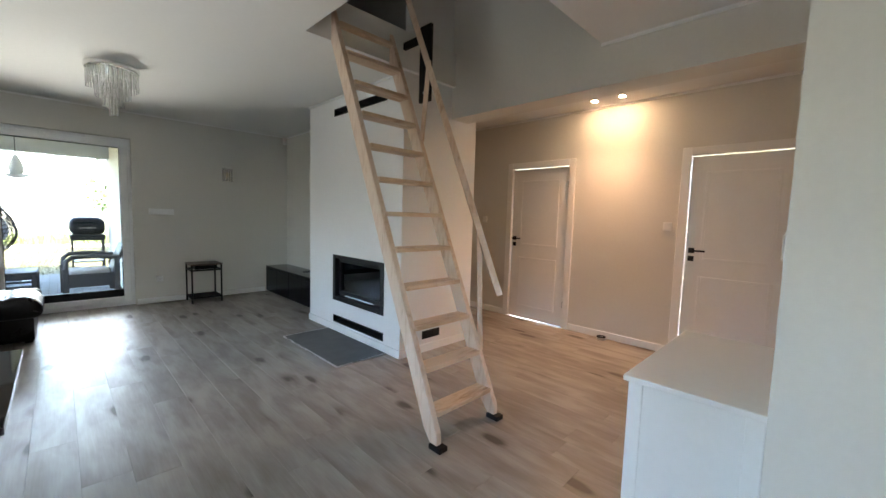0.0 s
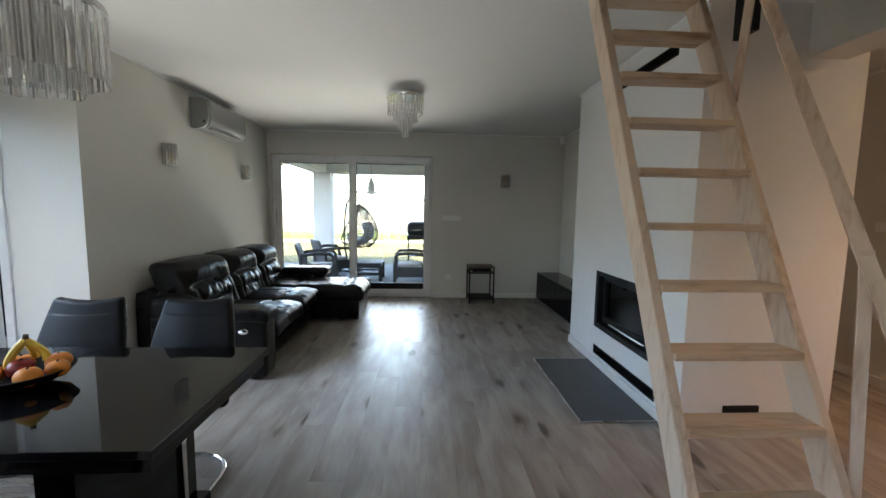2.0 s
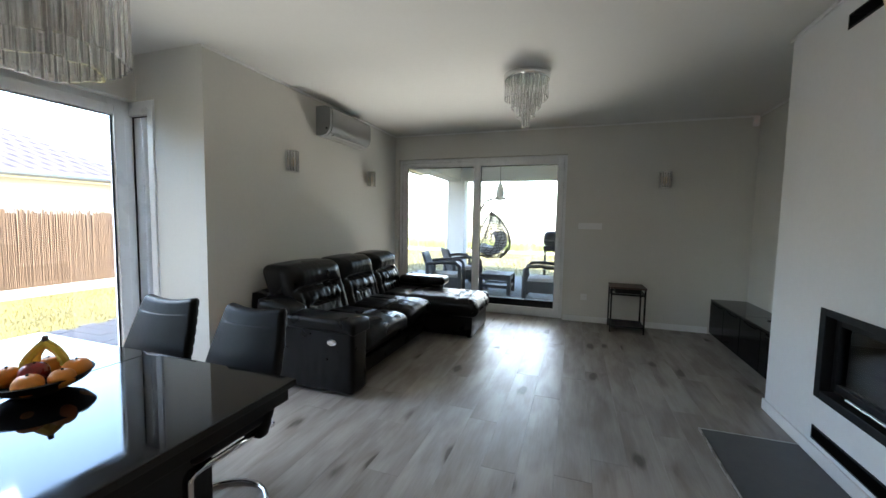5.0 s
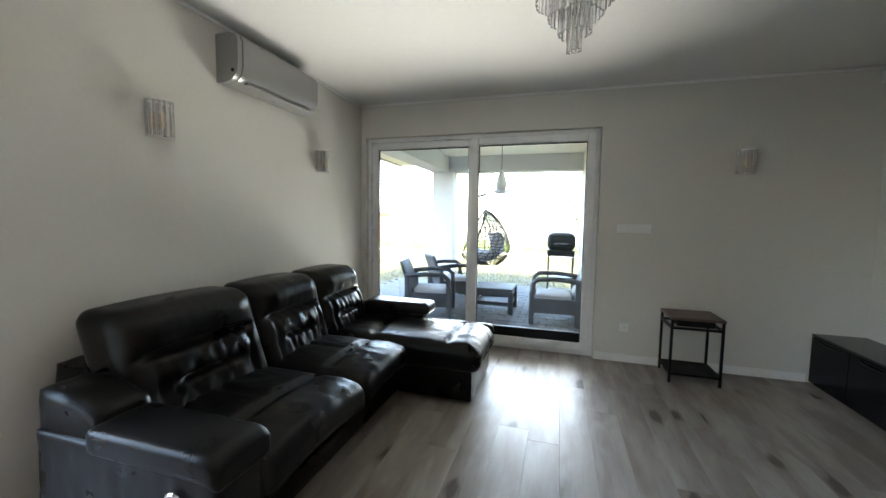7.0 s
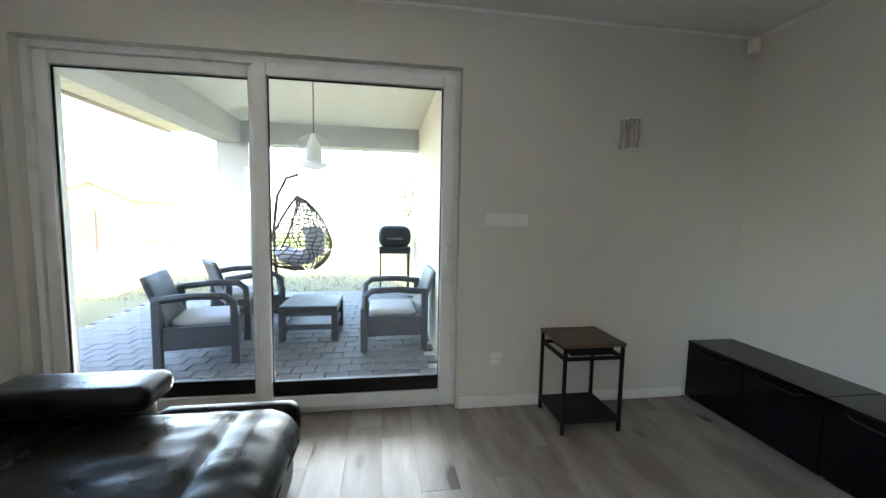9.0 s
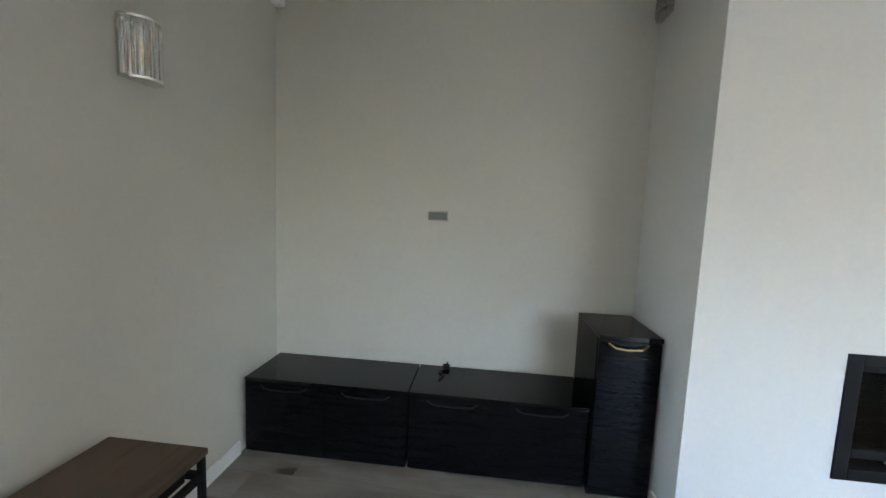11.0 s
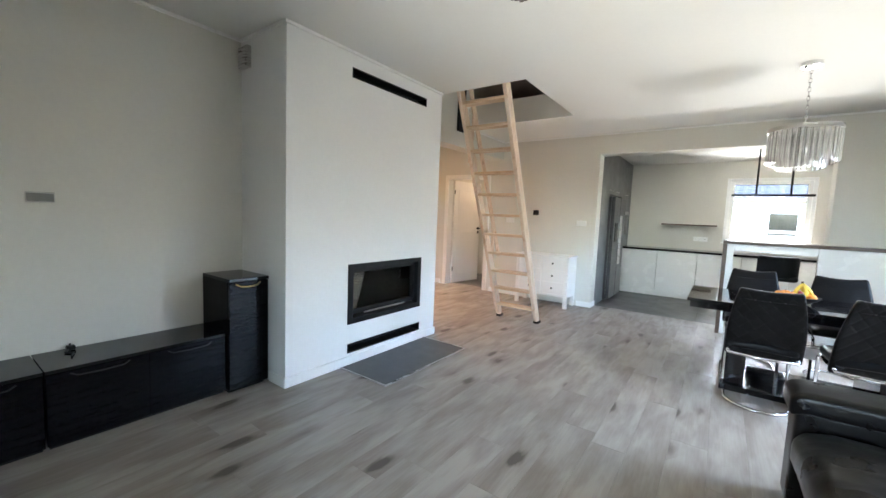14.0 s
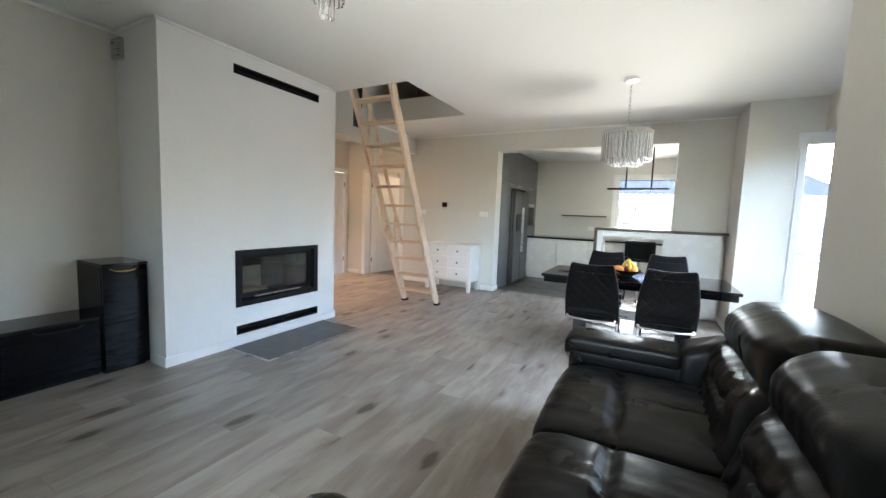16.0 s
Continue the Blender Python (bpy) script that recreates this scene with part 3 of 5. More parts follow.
# ---- doors ----
def door(name, label, m, open_angle=0.0, hinge_right=False):
    """A panelled door in its frame, opening in x from 0 to 0.86, facing -y, the wall behind it."""
    d = thing(name, label, "door", m, kind="structure")
    for a in ((-0.06, 0.02, 0, 2.10), (0.84, 0.92, 0, 2.10), (0.02, 0.84, 2.02, 2.10)):
        part("door_frame", B(a[0], -0.018, a[2], a[1], 0.14, a[3], r=0.004), M_DOOR, d)
    leaf = part("door_leaf", B(0.025, 0.012, 0.008, 0.835, 0.05, 2.012, r=0.003), M_DOOR, d)
    for z0, z1 in ((0.16, 0.84), (1.0, 1.86)):
        bm = bmesh.new()
        for a in ((0.15, z0, 0.175, z1), (0.685, z0, 0.71, z1), (0.175, z0, 0.685, z0 + 0.025), (0.175, z1 - 0.025, 0.685, z1)):
            box(bm, a[0], 0.007, a[1], a[2], 0.014, a[3], r=0.003, seg=2)
        box(bm, 0.175, 0.009, z0 + 0.025, 0.685, 0.013, z1 - 0.025)
        part("panel", bm, M_DOOR, leaf)
    hx, s = (0.075, 1) if not hinge_right else (0.785, -1)
    part("rosette", B(hx - 0.026, 0.004, 1.065, hx + 0.026, 0.013, 1.117, r=0.003), M_BLACK, leaf, "black square rosette")
    part("rosette", B(hx - 0.026, 0.004, 0.985, hx + 0.026, 0.013, 1.037, r=0.003), M_BLACK, leaf, "black square lock rosette")
    bm = cyl(bmesh.new(), (hx, 0.005, 1.091), (hx, -0.045, 1.091), 0.009, seg=10)
    box(bm, min(hx - s * 0.01, hx + s * 0.125), -0.052, 1.082, max(hx - s * 0.01, hx + s * 0.125), -0.040, 1.10, r=0.004)
    part("door_handle", bm, M_BLACK, leaf, "black lever handle")
    for z in (0.25, 1.75):
        part("hinge", cyl(bmesh.new(), (0.838 if not hinge_right else 0.022, 0.0, z), (0.838 if not hinge_right else 0.022, 0.0, z + 0.08), 0.008, seg=10), M_BLACK, leaf)
    if open_angle:
        hp = Matrix.Translation((0.02, 0.14, 0)) @ pose(0, 0, 0, 0, 0, open_angle) @ Matrix.Translation((-0.02, -0.05, 0))
        leaf.matrix_basis = hp
    return d


door("door_1", "white panelled hall door with a black lever handle", pose(EAST, 2.89, 0, 0, 0, -90))
door("door_2", "white panelled door with a black handle beside the dresser", pose(EAST, 0.79, 0, 0, 0, -90))

door("door_3", "white panelled door standing open to the vestibule", pose(3.86, SOUTH, 0, 0, 0, 180), 82, True)
structure("wall_vestibule_south", B(2.8, -2.1, 0, EAST, -1.9, 2.655), M_WALL, "grey vestibule wall", "wall")
door("door_4", "white panelled closed door in the vestibule", pose(3.78, -1.88, 0, 0, 0, 180), 0, True)


# ---- loft ladder ----
def loft_ladder():
    d = thing("loft_ladder", "unpainted pine loft ladder with a handrail under the hatch", "ladder")
    y_at = lambda z: 1.27 + z * 0.445
    for x in (1.35, 1.885):
        bm = bmesh.new()
        v = []
        for z, e in ((0.03, 0.0), (0.10, 0.055), (2.98, 0.055)):
            for s in (-1, 1):
                for xx in (x, x + 0.042):
                    v.append(bm.verts.new((xx, y_at(z) + s * max(e, 0.03), z)))
        for k in (0, 4):
            a, b, c, e = v[k:k + 4]
            f, g, h, i = v[k + 4:k + 8]
            for q in ((a, b, g, f), (c, h, i, e), (a, f, h, c), (b, e, i, g)):
                bm.faces.new(q)
        bm.faces.new((v[0], v[2], v[3], v[1])); bm.faces.new((v[8], v[9], v[11], v[10]))
        bmesh.ops.bevel(bm, geom=bm.edges[:], offset=0.004, segments=1, affect='EDGES')
        part("stringer", bm, M_PINE, d)
        bm = bmesh.new()
        box(bm, x - 0.012, 1.215, 0.001, x + 0.054, 1.31, 0.032, r=0.004)
        part("rubber_foot", bm, M_BLACK, d, "dark rubber foot")
    for i in range(12):
        z = 0.207 + i * 0.2335
        part("tread", B(1.392, y_at(z) - 0.075, z - 0.03, 1.885, y_at(z) + 0.045, z, r=0.004), M_PINEX, d)
    rail = bmesh.new()
    tube(rail, [(1.955, 1.30, 0.83), (1.955, 2.36, 3.15)], 0.03, seg=4)
    part("handrail", rail, M_PINE, d)
    part("rail_post", tube(bmesh.new(), [(1.955, 1.45, 0.42), (1.955, 1.50, 1.30)], 0.024, seg=4), M_PINE, d)
    part("rail_post", tube(bmesh.new(), [(1.955, 2.13, 1.95), (1.955, 2.07, 2.56)], 0.024, seg=4), M_PINE, d)
    return d


loft_ladder()
hm = thing("hatch_fitting", "black metal hinge plate of the loft hatch", "hinge")
part("plate", B(2.03, 2.14, 2.29, 2.06, 2.27, 2.90, r=0.004), M_BLACK, hm)
part("bracket", B(2.03, 2.27, 2.78, 2.06, 2.488, 2.84, r=0.003), M_BLACK, hm)
part("bolt", cyl(bmesh.new(), (2.02, 2.20, 2.36), (2.03, 2.20, 2.36), 0.008, seg=8), M_STEEL, hm)


# ---- fireplace ----
fp = thing("fireplace", "built-in black fireplace insert with a sooty glass door", "fireplace")
for a in ((2.79, 0.36, 2.845, 0.885), (3.715, 0.36, 3.77, 0.885), (2.845, 0.36, 3.715, 0.41), (2.845, 0.845, 3.715, 0.885)):
    part("frame", B(2.082, a[0], a[1], 2.15, a[2], a[3], r=0.003), M_BLACK, fp)
for a in ((2.85, 0.43, 2.89, 0.84), (3.67, 0.43, 3.71, 0.84), (2.89, 0.43, 3.67, 0.47), (2.89, 0.80, 3.67, 0.84)):
    part("door_frame", B(2.13, a[0], a[1], 2.155, a[2], a[3], r=0.003), M_BLACK, fp)
part("glass", B(2.142, 2.885, 0.465, 2.147, 3.675, 0.805), M_WINDOW, fp, "smoky fire glass").visible_shadow = False
part("handle", B(2.11, 3.0, 0.425, 2.125, 3.55, 0.436, r=0.003), M_STEEL, fp, "slim metal door handle")
bm = bmesh.new()
box(bm, 2.56, 2.85, 0.36, 2.60, 3.71, 0.93)
box(bm, 2.16, 2.80, 0.36, 2.56, 2.85, 0.93)
box(bm, 2.16, 3.71, 0.36, 2.56, 3.76, 0.93)
box(bm, 2.16, 2.85, 0.36, 2.56, 3.71, 0.40)
part("firebox", bm, mat("soot", (0.05, 0.042, 0.037), 0.9, var=0.5, scale=4), fp)
bm = bmesh.new()
for i in range(3):
    cyl(bm, (2.30 + 0.07 * i, 3.30 + 0.05 * i, 0.44), (2.34 + 0.05 * i, 3.66, 0.45), 0.04, 0.034, seg=10)
part("firebrick", box(bm, 2.50, 3.2, 0.40, 2.55, 3.70, 0.66, r=0.01), M_ASH, fp, "pale firebrick")
for n, a, b in (("air_slot", 0.105, 0.187), ("air_slot", 2.427, 2.507)):
    g = thing(n, "long black warm-air slot in the chimney breast", "vent", group="air slots")
    y0, y1 = 2.79, 3.762
    for q in ((y0, a, y1, a + 0.01), (y0, b - 0.01, y1, b), (y0, a + 0.01, y0 + 0.01, b - 0.01), (y1 - 0.01, a + 0.01, y1, b - 0.01)):
        part("frame", B(2.085, q[0], q[1], 2.2, q[2], q[3]), M_BLACK, g)
    part("backing", B(2.19, y0 + 0.01, a + 0.01, 2.2, y1 - 0.01, b - 0.01), M_BLACK, g)
for z0, z1 in ((0.135, 0.215),):
    g = thing("side_vent", "small black vent in the side of the chimney breast", "vent")
    part("frame", B(2.37, 2.515, z0, 2.60, 2.53, z1, r=0.002), M_BLACK, g)
    for i in range(4):
        part("slat", B(2.38, 2.510, z0 + 0.012 + i * 0.017, 2.59, 2.516, z0 + 0.020 + i * 0.017), M_BLACK, g)
g = thing("air_vent", "small grey square vent high in the chimney corner", "vent")
part("frame", B(2.56, 4.35, 2.40, 2.69, 4.385, 2.56, r=0.004), M_STEEL, g)
for i in range(6):
    part("slat", B(2.572, 4.383, 2.415 + i * 0.022, 2.678, 4.393, 2.427 + i * 0.022), M_STEEL, g)
h = thing("hearth_plate", "dark grey floor tile with a pale edging before the fireplace", "hearth")
part("tile", B(1.55, 2.72, 0.001, 2.07, 3.84, 0.010), M_HEARTH, h)
for q in ((1.54, 2.71, 1.55, 3.85), (1.55, 2.71, 2.074, 2.72), (1.55, 3.84, 2.074, 3.85)):
    part("edging", B(q[0], q[1], 0.001, q[2], q[3], 0.012), M_STEEL, h)


# ---- media units ----
def media_unit(y0, y1, x0, h, doors):
    d = thing("media_cabinet", "glossy black media cabinet along the wall", "cabinet", group="media cabinets")
    part("body", B(x0 + 0.02, y0, 0.02, 2.70, y1, h - 0.02, r=0.002), M_GLOSSW, d)
    part("top", B(x0, y0, h - 0.02, 2.70, y1, h, r=0.002), M_GLOSS, d)
    part("plinth", B(x0 + 0.03, y0 + 0.01, 0.001, 2.69, y1 - 0.01, 0.02), M_BLACK, d)
    w = (y1 - y0) / doors
    for i in range(doors):
        a, b = y0 + i * w + 0.003, y0 + (i + 1) * w - 0.003
        f = part("door", B(x0, a, 0.025, x0 + 0.02, b, h - 0.024, r=0.002), M_GLOSSW, d)
        c = (a + b) / 2
        bm = tube(bmesh.new(), [(x0 - 0.002, c - 0.13, h - 0.035), (x0 - 0.012, c - 0.10, h - 0.05), (x0 - 0.014, c, h - 0.054), (x0 - 0.012, c + 0.10, h - 0.05), (x0 - 0.002, c + 0.13, h - 0.035)], 0.004, seg=6)
        part("handle", bm, M_BLACK, f, "slim black bow handle")
    return d


media_unit(5.57, 6.47, 2.33, 0.44, 2)
media_unit(4.66, 5.565, 2.33, 0.44, 2)
d = thing("tall_cabinet", "tall glossy black cabinet beside the chimney breast", "cabinet")
part("body", B(2.315, 4.367, 0.02, 2.70, 4.655, 0.805, r=0.002), M_GLOSSW, d)
part("top", B(2.285, 4.366, 0.805, 2.70, 4.655, 0.828, r=0.002), M_GLOSS, d)
part("plinth", B(2.32, 4.39, 0.001, 2.69, 4.65, 0.02), M_BLACK, d)
f = part("door", B(2.293, 4.367, 0.025, 2.315, 4.652, 0.80, r=0.002), M_GLOSSW, d)
part("handle", tube(bmesh.new(), [(2.292, 4.43, 0.79), (2.278, 4.46, 0.772), (2.275, 4.52, 0.766), (2.278, 4.58, 0.772), (2.292, 4.61, 0.79)], 0.006, seg=6), M_BRASS, f, "curved metal handle")
c = thing("cable", "loose black cable on the media cabinet", "cable")
part("cord", tube(bmesh.new(), [(2.70, 5.40, 0.465), (2.66, 5.41, 0.449), (2.60, 5.44, 0.446), (2.56, 5.41, 0.446), (2.50, 5.43, 0.446)], 0.005, seg=6), M_BLACK, c)
part("plug", B(2.64, 5.385, 0.4415, 2.68, 5.425, 0.465, r=0.004), M_BLACK, c)


# ---- side table ----
d = thing("side_table", "small black metal side table with a walnut top", "side table")
part("tabletop", B(1.16, 6.09, 0.548, 1.565, 6.455, 0.57, r=0.003), M_WALNUT, d)
for x in (1.165, 1.54):
    for y in (6.095, 6.43):
        part("leg", B(x, y, 0.001, x + 0.02, y + 0.02, 0.548, r=0.002), M_BLACK, d)
for z in (0.468, 0.07):
    for q in ((1.185, 6.095, 1.54, 6.115), (1.185, 6.43, 1.54, 6.45), (1.165, 6.115, 1.185, 6.43), (1.54, 6.115, 1.56, 6.43)):
        part("rail", B(q[0], q[1], z, q[2], q[3], z + 0.02), M_BLACK, d)
part("shelf", B(1.185, 6.115, 0.074, 1.54, 6.43, 0.084), M_BLACK, d, "black lower shelf")
part("drawer", B(1.22, 6.12, 0.49, 1.50, 6.40, 0.546, r=0.004), M_BLACK, d)


# ---- sofa ----
def sofa():
    d = thing("corner_sofa", "black leather corner sofa with chaise and recliner backs", "sofa")
    L = M_LEATHER
    fold = lambda a, b, s: 0.5 * (noise.noise(Vector((a, b, s))) + 0.5 * noise.noise(Vector((2 * a, 2 * b, s + 5))))

    def seat(y0, y1, x0, x1, seed):
        def shape(p, u, v, w):
            q = p.copy()
            if w > 0.4:
                edge = min(1, 6 * v, 6 * (1 - v))
                q.z += 0.028 * math.sin(math.pi * v) * edge
                q.z -= 0.032 * math.exp(-((u - 0.60) / 0.03) ** 2) * edge
                q.z -= 0.022 * math.exp(-((v - 0.5) / 0.018) ** 2) / (1 + math.exp((u - 0.52) * 60)) * min(1, 8 * u)
                q.z += 0.013 * fold(p.x * 9 + seed, p.y * 28, seed) * edge
                q.z -= 0.03 * max(0, u - 0.82) / 0.18
            else:
                q.x -= 0.10 * (u > 0.9)
            return q
        part("seat_cushion", puff(x0, y0 + 0.004, 0.20, x1, y1 - 0.004, 0.455, 0.06, shape, (34, 30, 8)), L, d, smooth=0)

    def back(y0, y1, seed):
        def shape(p, u, v, w):
            q = p.copy()
            edge = min(1, 5 * v, 5 * (1 - v))
            lean = (p.z - 0.42) * -0.34
            q.x += lean
            f = min(1, max(0, (u - 0.25) / 0.6))
            edge = edge * f
            if u > 0.2:
                q.x += 0.05 * math.exp(-((w - 0.84) / 0.16) ** 2) * edge
                q.x -= 0.062 * math.exp(-((w - 0.60) / 0.032) ** 2) * edge
                mid = min(1, max(0, 8 * (v - 0.22)), max(0, 8 * (0.78 - v))) * f
                q.x -= 0.060 * math.exp(-((w - 0.32) / 0.026) ** 2) * mid
                q.x += 0.022 * math.exp(-((w - 0.44) / 0.10) ** 2) * edge
                amp = 0.008 + 0.020 / (1 + math.exp((w - 0.58) * 40))
                q.x += amp * fold(p.y * 30 + seed, p.z * 9, seed) * edge
                for s in (0.16, 0.84):
                    q.x -= 0.018 * math.exp(-((v - s) / 0.03) ** 2) * f / (1 + math.exp((w - 0.55) * 40))
            q.z += 0.012 * math.sin(math.pi * v)
            return q
        part("back_cushion", puff(-1.72, y0 + 0.004, 0.40, -1.42, y1 - 0.004, 0.93, 0.075, shape, (8, 40, 44)), L, d, smooth=0)

    part("base", puff(-1.78, 3.42, 0.03, -0.93, 5.88, 0.25, 0.02), L, d, smooth=35)
    seat(3.59, 4.40, -1.56, -0.79, 1.0)
    seat(4.40, 5.08, -1.56, -0.80, 2.0)
    for i, (a, b) in enumerate(((3.60, 4.385), (4.385, 5.04), (5.04, 5.66))):
        back(a, b, 3.7 * i)
    part("back_frame", puff(-1.96, 3.58, 0.10, -1.72, 5.70, 0.70, 0.04), L, d, smooth=35)

    def chaise(p, u, v, w):
        q = p.copy()
        if w > 0.4:
            edge = min(1, 6 * v, 6 * (1 - v))
            q.z += 0.018 * math.sin(math.pi * v) - 0.024 * math.exp(-((u - 0.80) / 0.018) ** 2) * edge - 0.020 * math.exp(-((u - 0.32) / 0.02) ** 2) * edge
            q.z += 0.012 * fold(p.x * 9, p.y * 14, 8.0) * edge
            q.z -= 0.05 * max(0, u - 0.90) / 0.1
        return q
    part("chaise_cushion", puff(-1.56, 5.09, 0.25, -0.28, 5.78, 0.46, 0.07, chaise, (50, 24, 8)), L, d, smooth=0)
    part("chaise_base", puff(-0.93, 5.13, 0.03, -0.34, 5.88, 0.27, 0.02), L, d, smooth=35)
    part("chaise_side", puff(-0.92, 5.77, 0.25, -0.30, 5.89, 0.44, 0.055), L, d, smooth=35)

    def arm_side(p, u, v, w):
        q = p.copy()
        if v < 0.5:
            q.y += 0.008 * fold(p.x * 22, p.z * 5, 4.0)
        return q
    part("arm", puff(-1.70, 3.385, 0.03, -0.80, 3.60, 0.535, 0.02, arm_side, (44, 6, 20)), L, d, smooth=0)
    part("arm_pad", puff(-1.38, 3.36, 0.50, -0.775, 3.615, 0.595, 0.024, lambda p, u, v, w: Vector((p.x, p.y, p.z + 0.010 * math.sin(math.pi * v) * (w > 0.5) - 0.02 * max(0, u - 0.9) / 0.1)), (24, 14, 6)), L, d, smooth=0)
    part("arm_back", puff(-1.71, 3.40, 0.05, -1.36, 3.61, 0.69, 0.028, lambda p, u, v, w: Vector((p.x, p.y, p.z - 0.12 * max(0, u - 0.45) * (w > 0.5))), (10, 6, 10)), L, d, smooth=0)
    part("far_arm", puff(-1.75, 5.68, 0.05, -0.93, 5.88, 0.55, 0.03, None, (10, 6, 8)), L, d, smooth=0)
    part("far_arm_pad", puff(-1.50, 5.64, 0.50, -0.86, 5.895, 0.61, 0.045, None, (16, 12, 5)), L, d, smooth=0)
    sw = part("recliner_switch", lathe(bmesh.new(), [(0.034, 0), (0.034, 0.006), (0.028, 0.012), (0.006, 0.014)], 20), M_CHROME, d, "oval chrome recliner switch", smooth=40)
    sw.matrix_basis = pose(-0.97, 3.376, 0.42, 90, 0, 0) @ Matrix.Diagonal((1.25, 0.75, 1, 1))
    for x, y in ((-1.70, 3.50), (-0.97, 3.50), (-0.42, 5.20), (-0.42, 5.80), (-1.70, 5.80)):
        part("foot", B(x, y, 0.001, x + 0.06, y + 0.06, 0.035, r=0.004), M_BLACK, d)
    return d


sofa()


# ---- dining table and chairs ----
d = thing("dining_table", "black glass-topped extending dining table", "table")
part("tabletop", B(-1.05, 1.33, 0.708, -0.27, 2.15, 0.735, r=0.003), M_TABLE, d)
part("tabletop", B(-1.87, 1.33, 0.708, -1.053, 2.15, 0.735, r=0.003), M_TABLE, d)
part("apron", B(-1.85, 1.35, 0.655, -0.29, 2.13, 0.707, r=0.003), M_GLOSS, d)
part("pedestal", B(-0.70, 1.44, 0.05, -0.58, 2.04, 0.655, r=0.003), M_GLOSS, d)
part("pedestal", B(-1.56, 1.44, 0.05, -1.44, 2.04, 0.655, r=0.003), M_GLOSS, d)
part("base_plate", B(-1.64, 1.40, 0.001, -0.54, 2.08, 0.05, r=0.004), M_GLOSS, d)
part("brace", B(-1.44, 1.70, 0.30, -0.70, 1.76, 0.40, r=0.003), M_STEEL, d)


def dining_chair(m):
    """Sits facing -y; its back at +y."""
    d = thing("dining_chair", "black leatherette cantilever dining chair on a chrome frame", "chair", m, group="chairs round the table")
    part("seat", puff(-0.21, -0.22, 0.42, 0.21, 0.17, 0.49, 0.03, lambda p, u, v, w: Vector((p.x, p.y, p.z + 0.008 * math.sin(math.pi * u))), (10, 10, 4)), M_LEATHER2, d, smooth=0)

    def shape(p, u, v, w):
        q = p.copy()
        k = w
        q.y += 0.14 * k ** 1.4 - 0.05 * (1 - k) ** 3
        q.y -= 0.02 * math.sin(math.pi * u)
        q.x *= 1.04 - 0.24 * k + 0.10 * math.sin(math.pi * k)
        q.z -= 0.016 * math.sin(math.pi * u) * (k > 0.85)
        if v > 0.5:
            a, b = (p.x + p.z) * 34, (p.x - p.z) * 34
            q.y -= 0.007 * (max(0, 1 - abs(math.sin(a)) * 3.0) + max(0, 1 - abs(math.sin(b)) * 3.0))
        return q
    part("backrest", puff(-0.215, 0.13, 0.37, 0.215, 0.185, 0.91, 0.02, shape, (60, 4, 72)), M_LEATHER2, d, "quilted black backrest", smooth=0)
    pts = [(-0.20, 0.16, 0.405), (-0.20, -0.17, 0.405)]
    pts += [(-0.20, -0.20 - 0.03 * math.sin(a), 0.375 + 0.03 * math.cos(a)) for a in (0.5, 1.1, 1.57)]
    pts += [(-0.20, -0.23, 0.06), (-0.20, -0.22, 0.02), (-0.20, -0.18, 0.013), (-0.20, 0.05, 0.013)]
    loop = [(0.20 * -math.cos(a), 0.05 + 0.20 * math.sin(a), 0.013) for a in [math.pi * i / 12 for i in range(1, 12)]]
    full = pts + loop + [(-x, y, z) for x, y, z in reversed(pts)]
    part("frame", tube(bmesh.new(), full, 0.0125, seg=8), M_CHROME, d, "bent chrome tube frame", smooth=0)
    part("rear_rail", tube(bmesh.new(), [(-0.21, 0.12, 0.405), (-0.20, 0.175, 0.395), (0, 0.195, 0.39), (0.20, 0.175, 0.395), (0.21, 0.12, 0.405)], 0.012, seg=8), M_CHROME, d, smooth=0)
    return d


ch = dining_chair(pose(-0.77, 2.17, 0, 0, 0, 0))
copy_thing(ch, pose(-1.34, 2.17, 0, 0, 0, 3))
copy_thing(ch, pose(-0.76, 1.20, 0, 0, 0, 180))
copy_thing(ch, pose(-1.38, 1.20, 0, 0, 0, 178))

FX, FY, FZ = -1.0, 1.74, -0.027
bowl = thing("fruit_bowl", "shallow dark bowl standing on the dining table", "bowl")
bm = lathe(bmesh.new(), [(0.05, 0.763), (0.06, 0.765), (0.125, 0.80), (0.145, 0.825), (0.140, 0.827), (0.118, 0.803), (0.05, 0.772), (0.001, 0.771)], 28, (FX, FY, FZ))
part("dish", bm, M_BLACK, bowl, smooth=40)


def fruit(name, label, material, x, y, z, r, seed):
    bm = bmesh.new()
    bmesh.ops.create_icosphere(bm, subdivisions=3, radius=r)
    for v in bm.verts:
        k = 1 + 0.05 * noise.noise(v.co * 14 + Vector((seed, 0, 0)))
        v.co *= k
        v.co.z *= 0.92
        if v.co.z > r * 0.8:
            v.co.z -= 0.15 * r * (1 - (v.co.xy.length / r))
    f = thing(name, label, "fruit", pose(x, y, z))
    part("skin", bm, material, f, smooth=0)
    part("stalk", cyl(bmesh.new(), (0, 0, r * 0.74), (0.002, 0, r * 0.90), 0.004, seg=6), M_BARK, f)


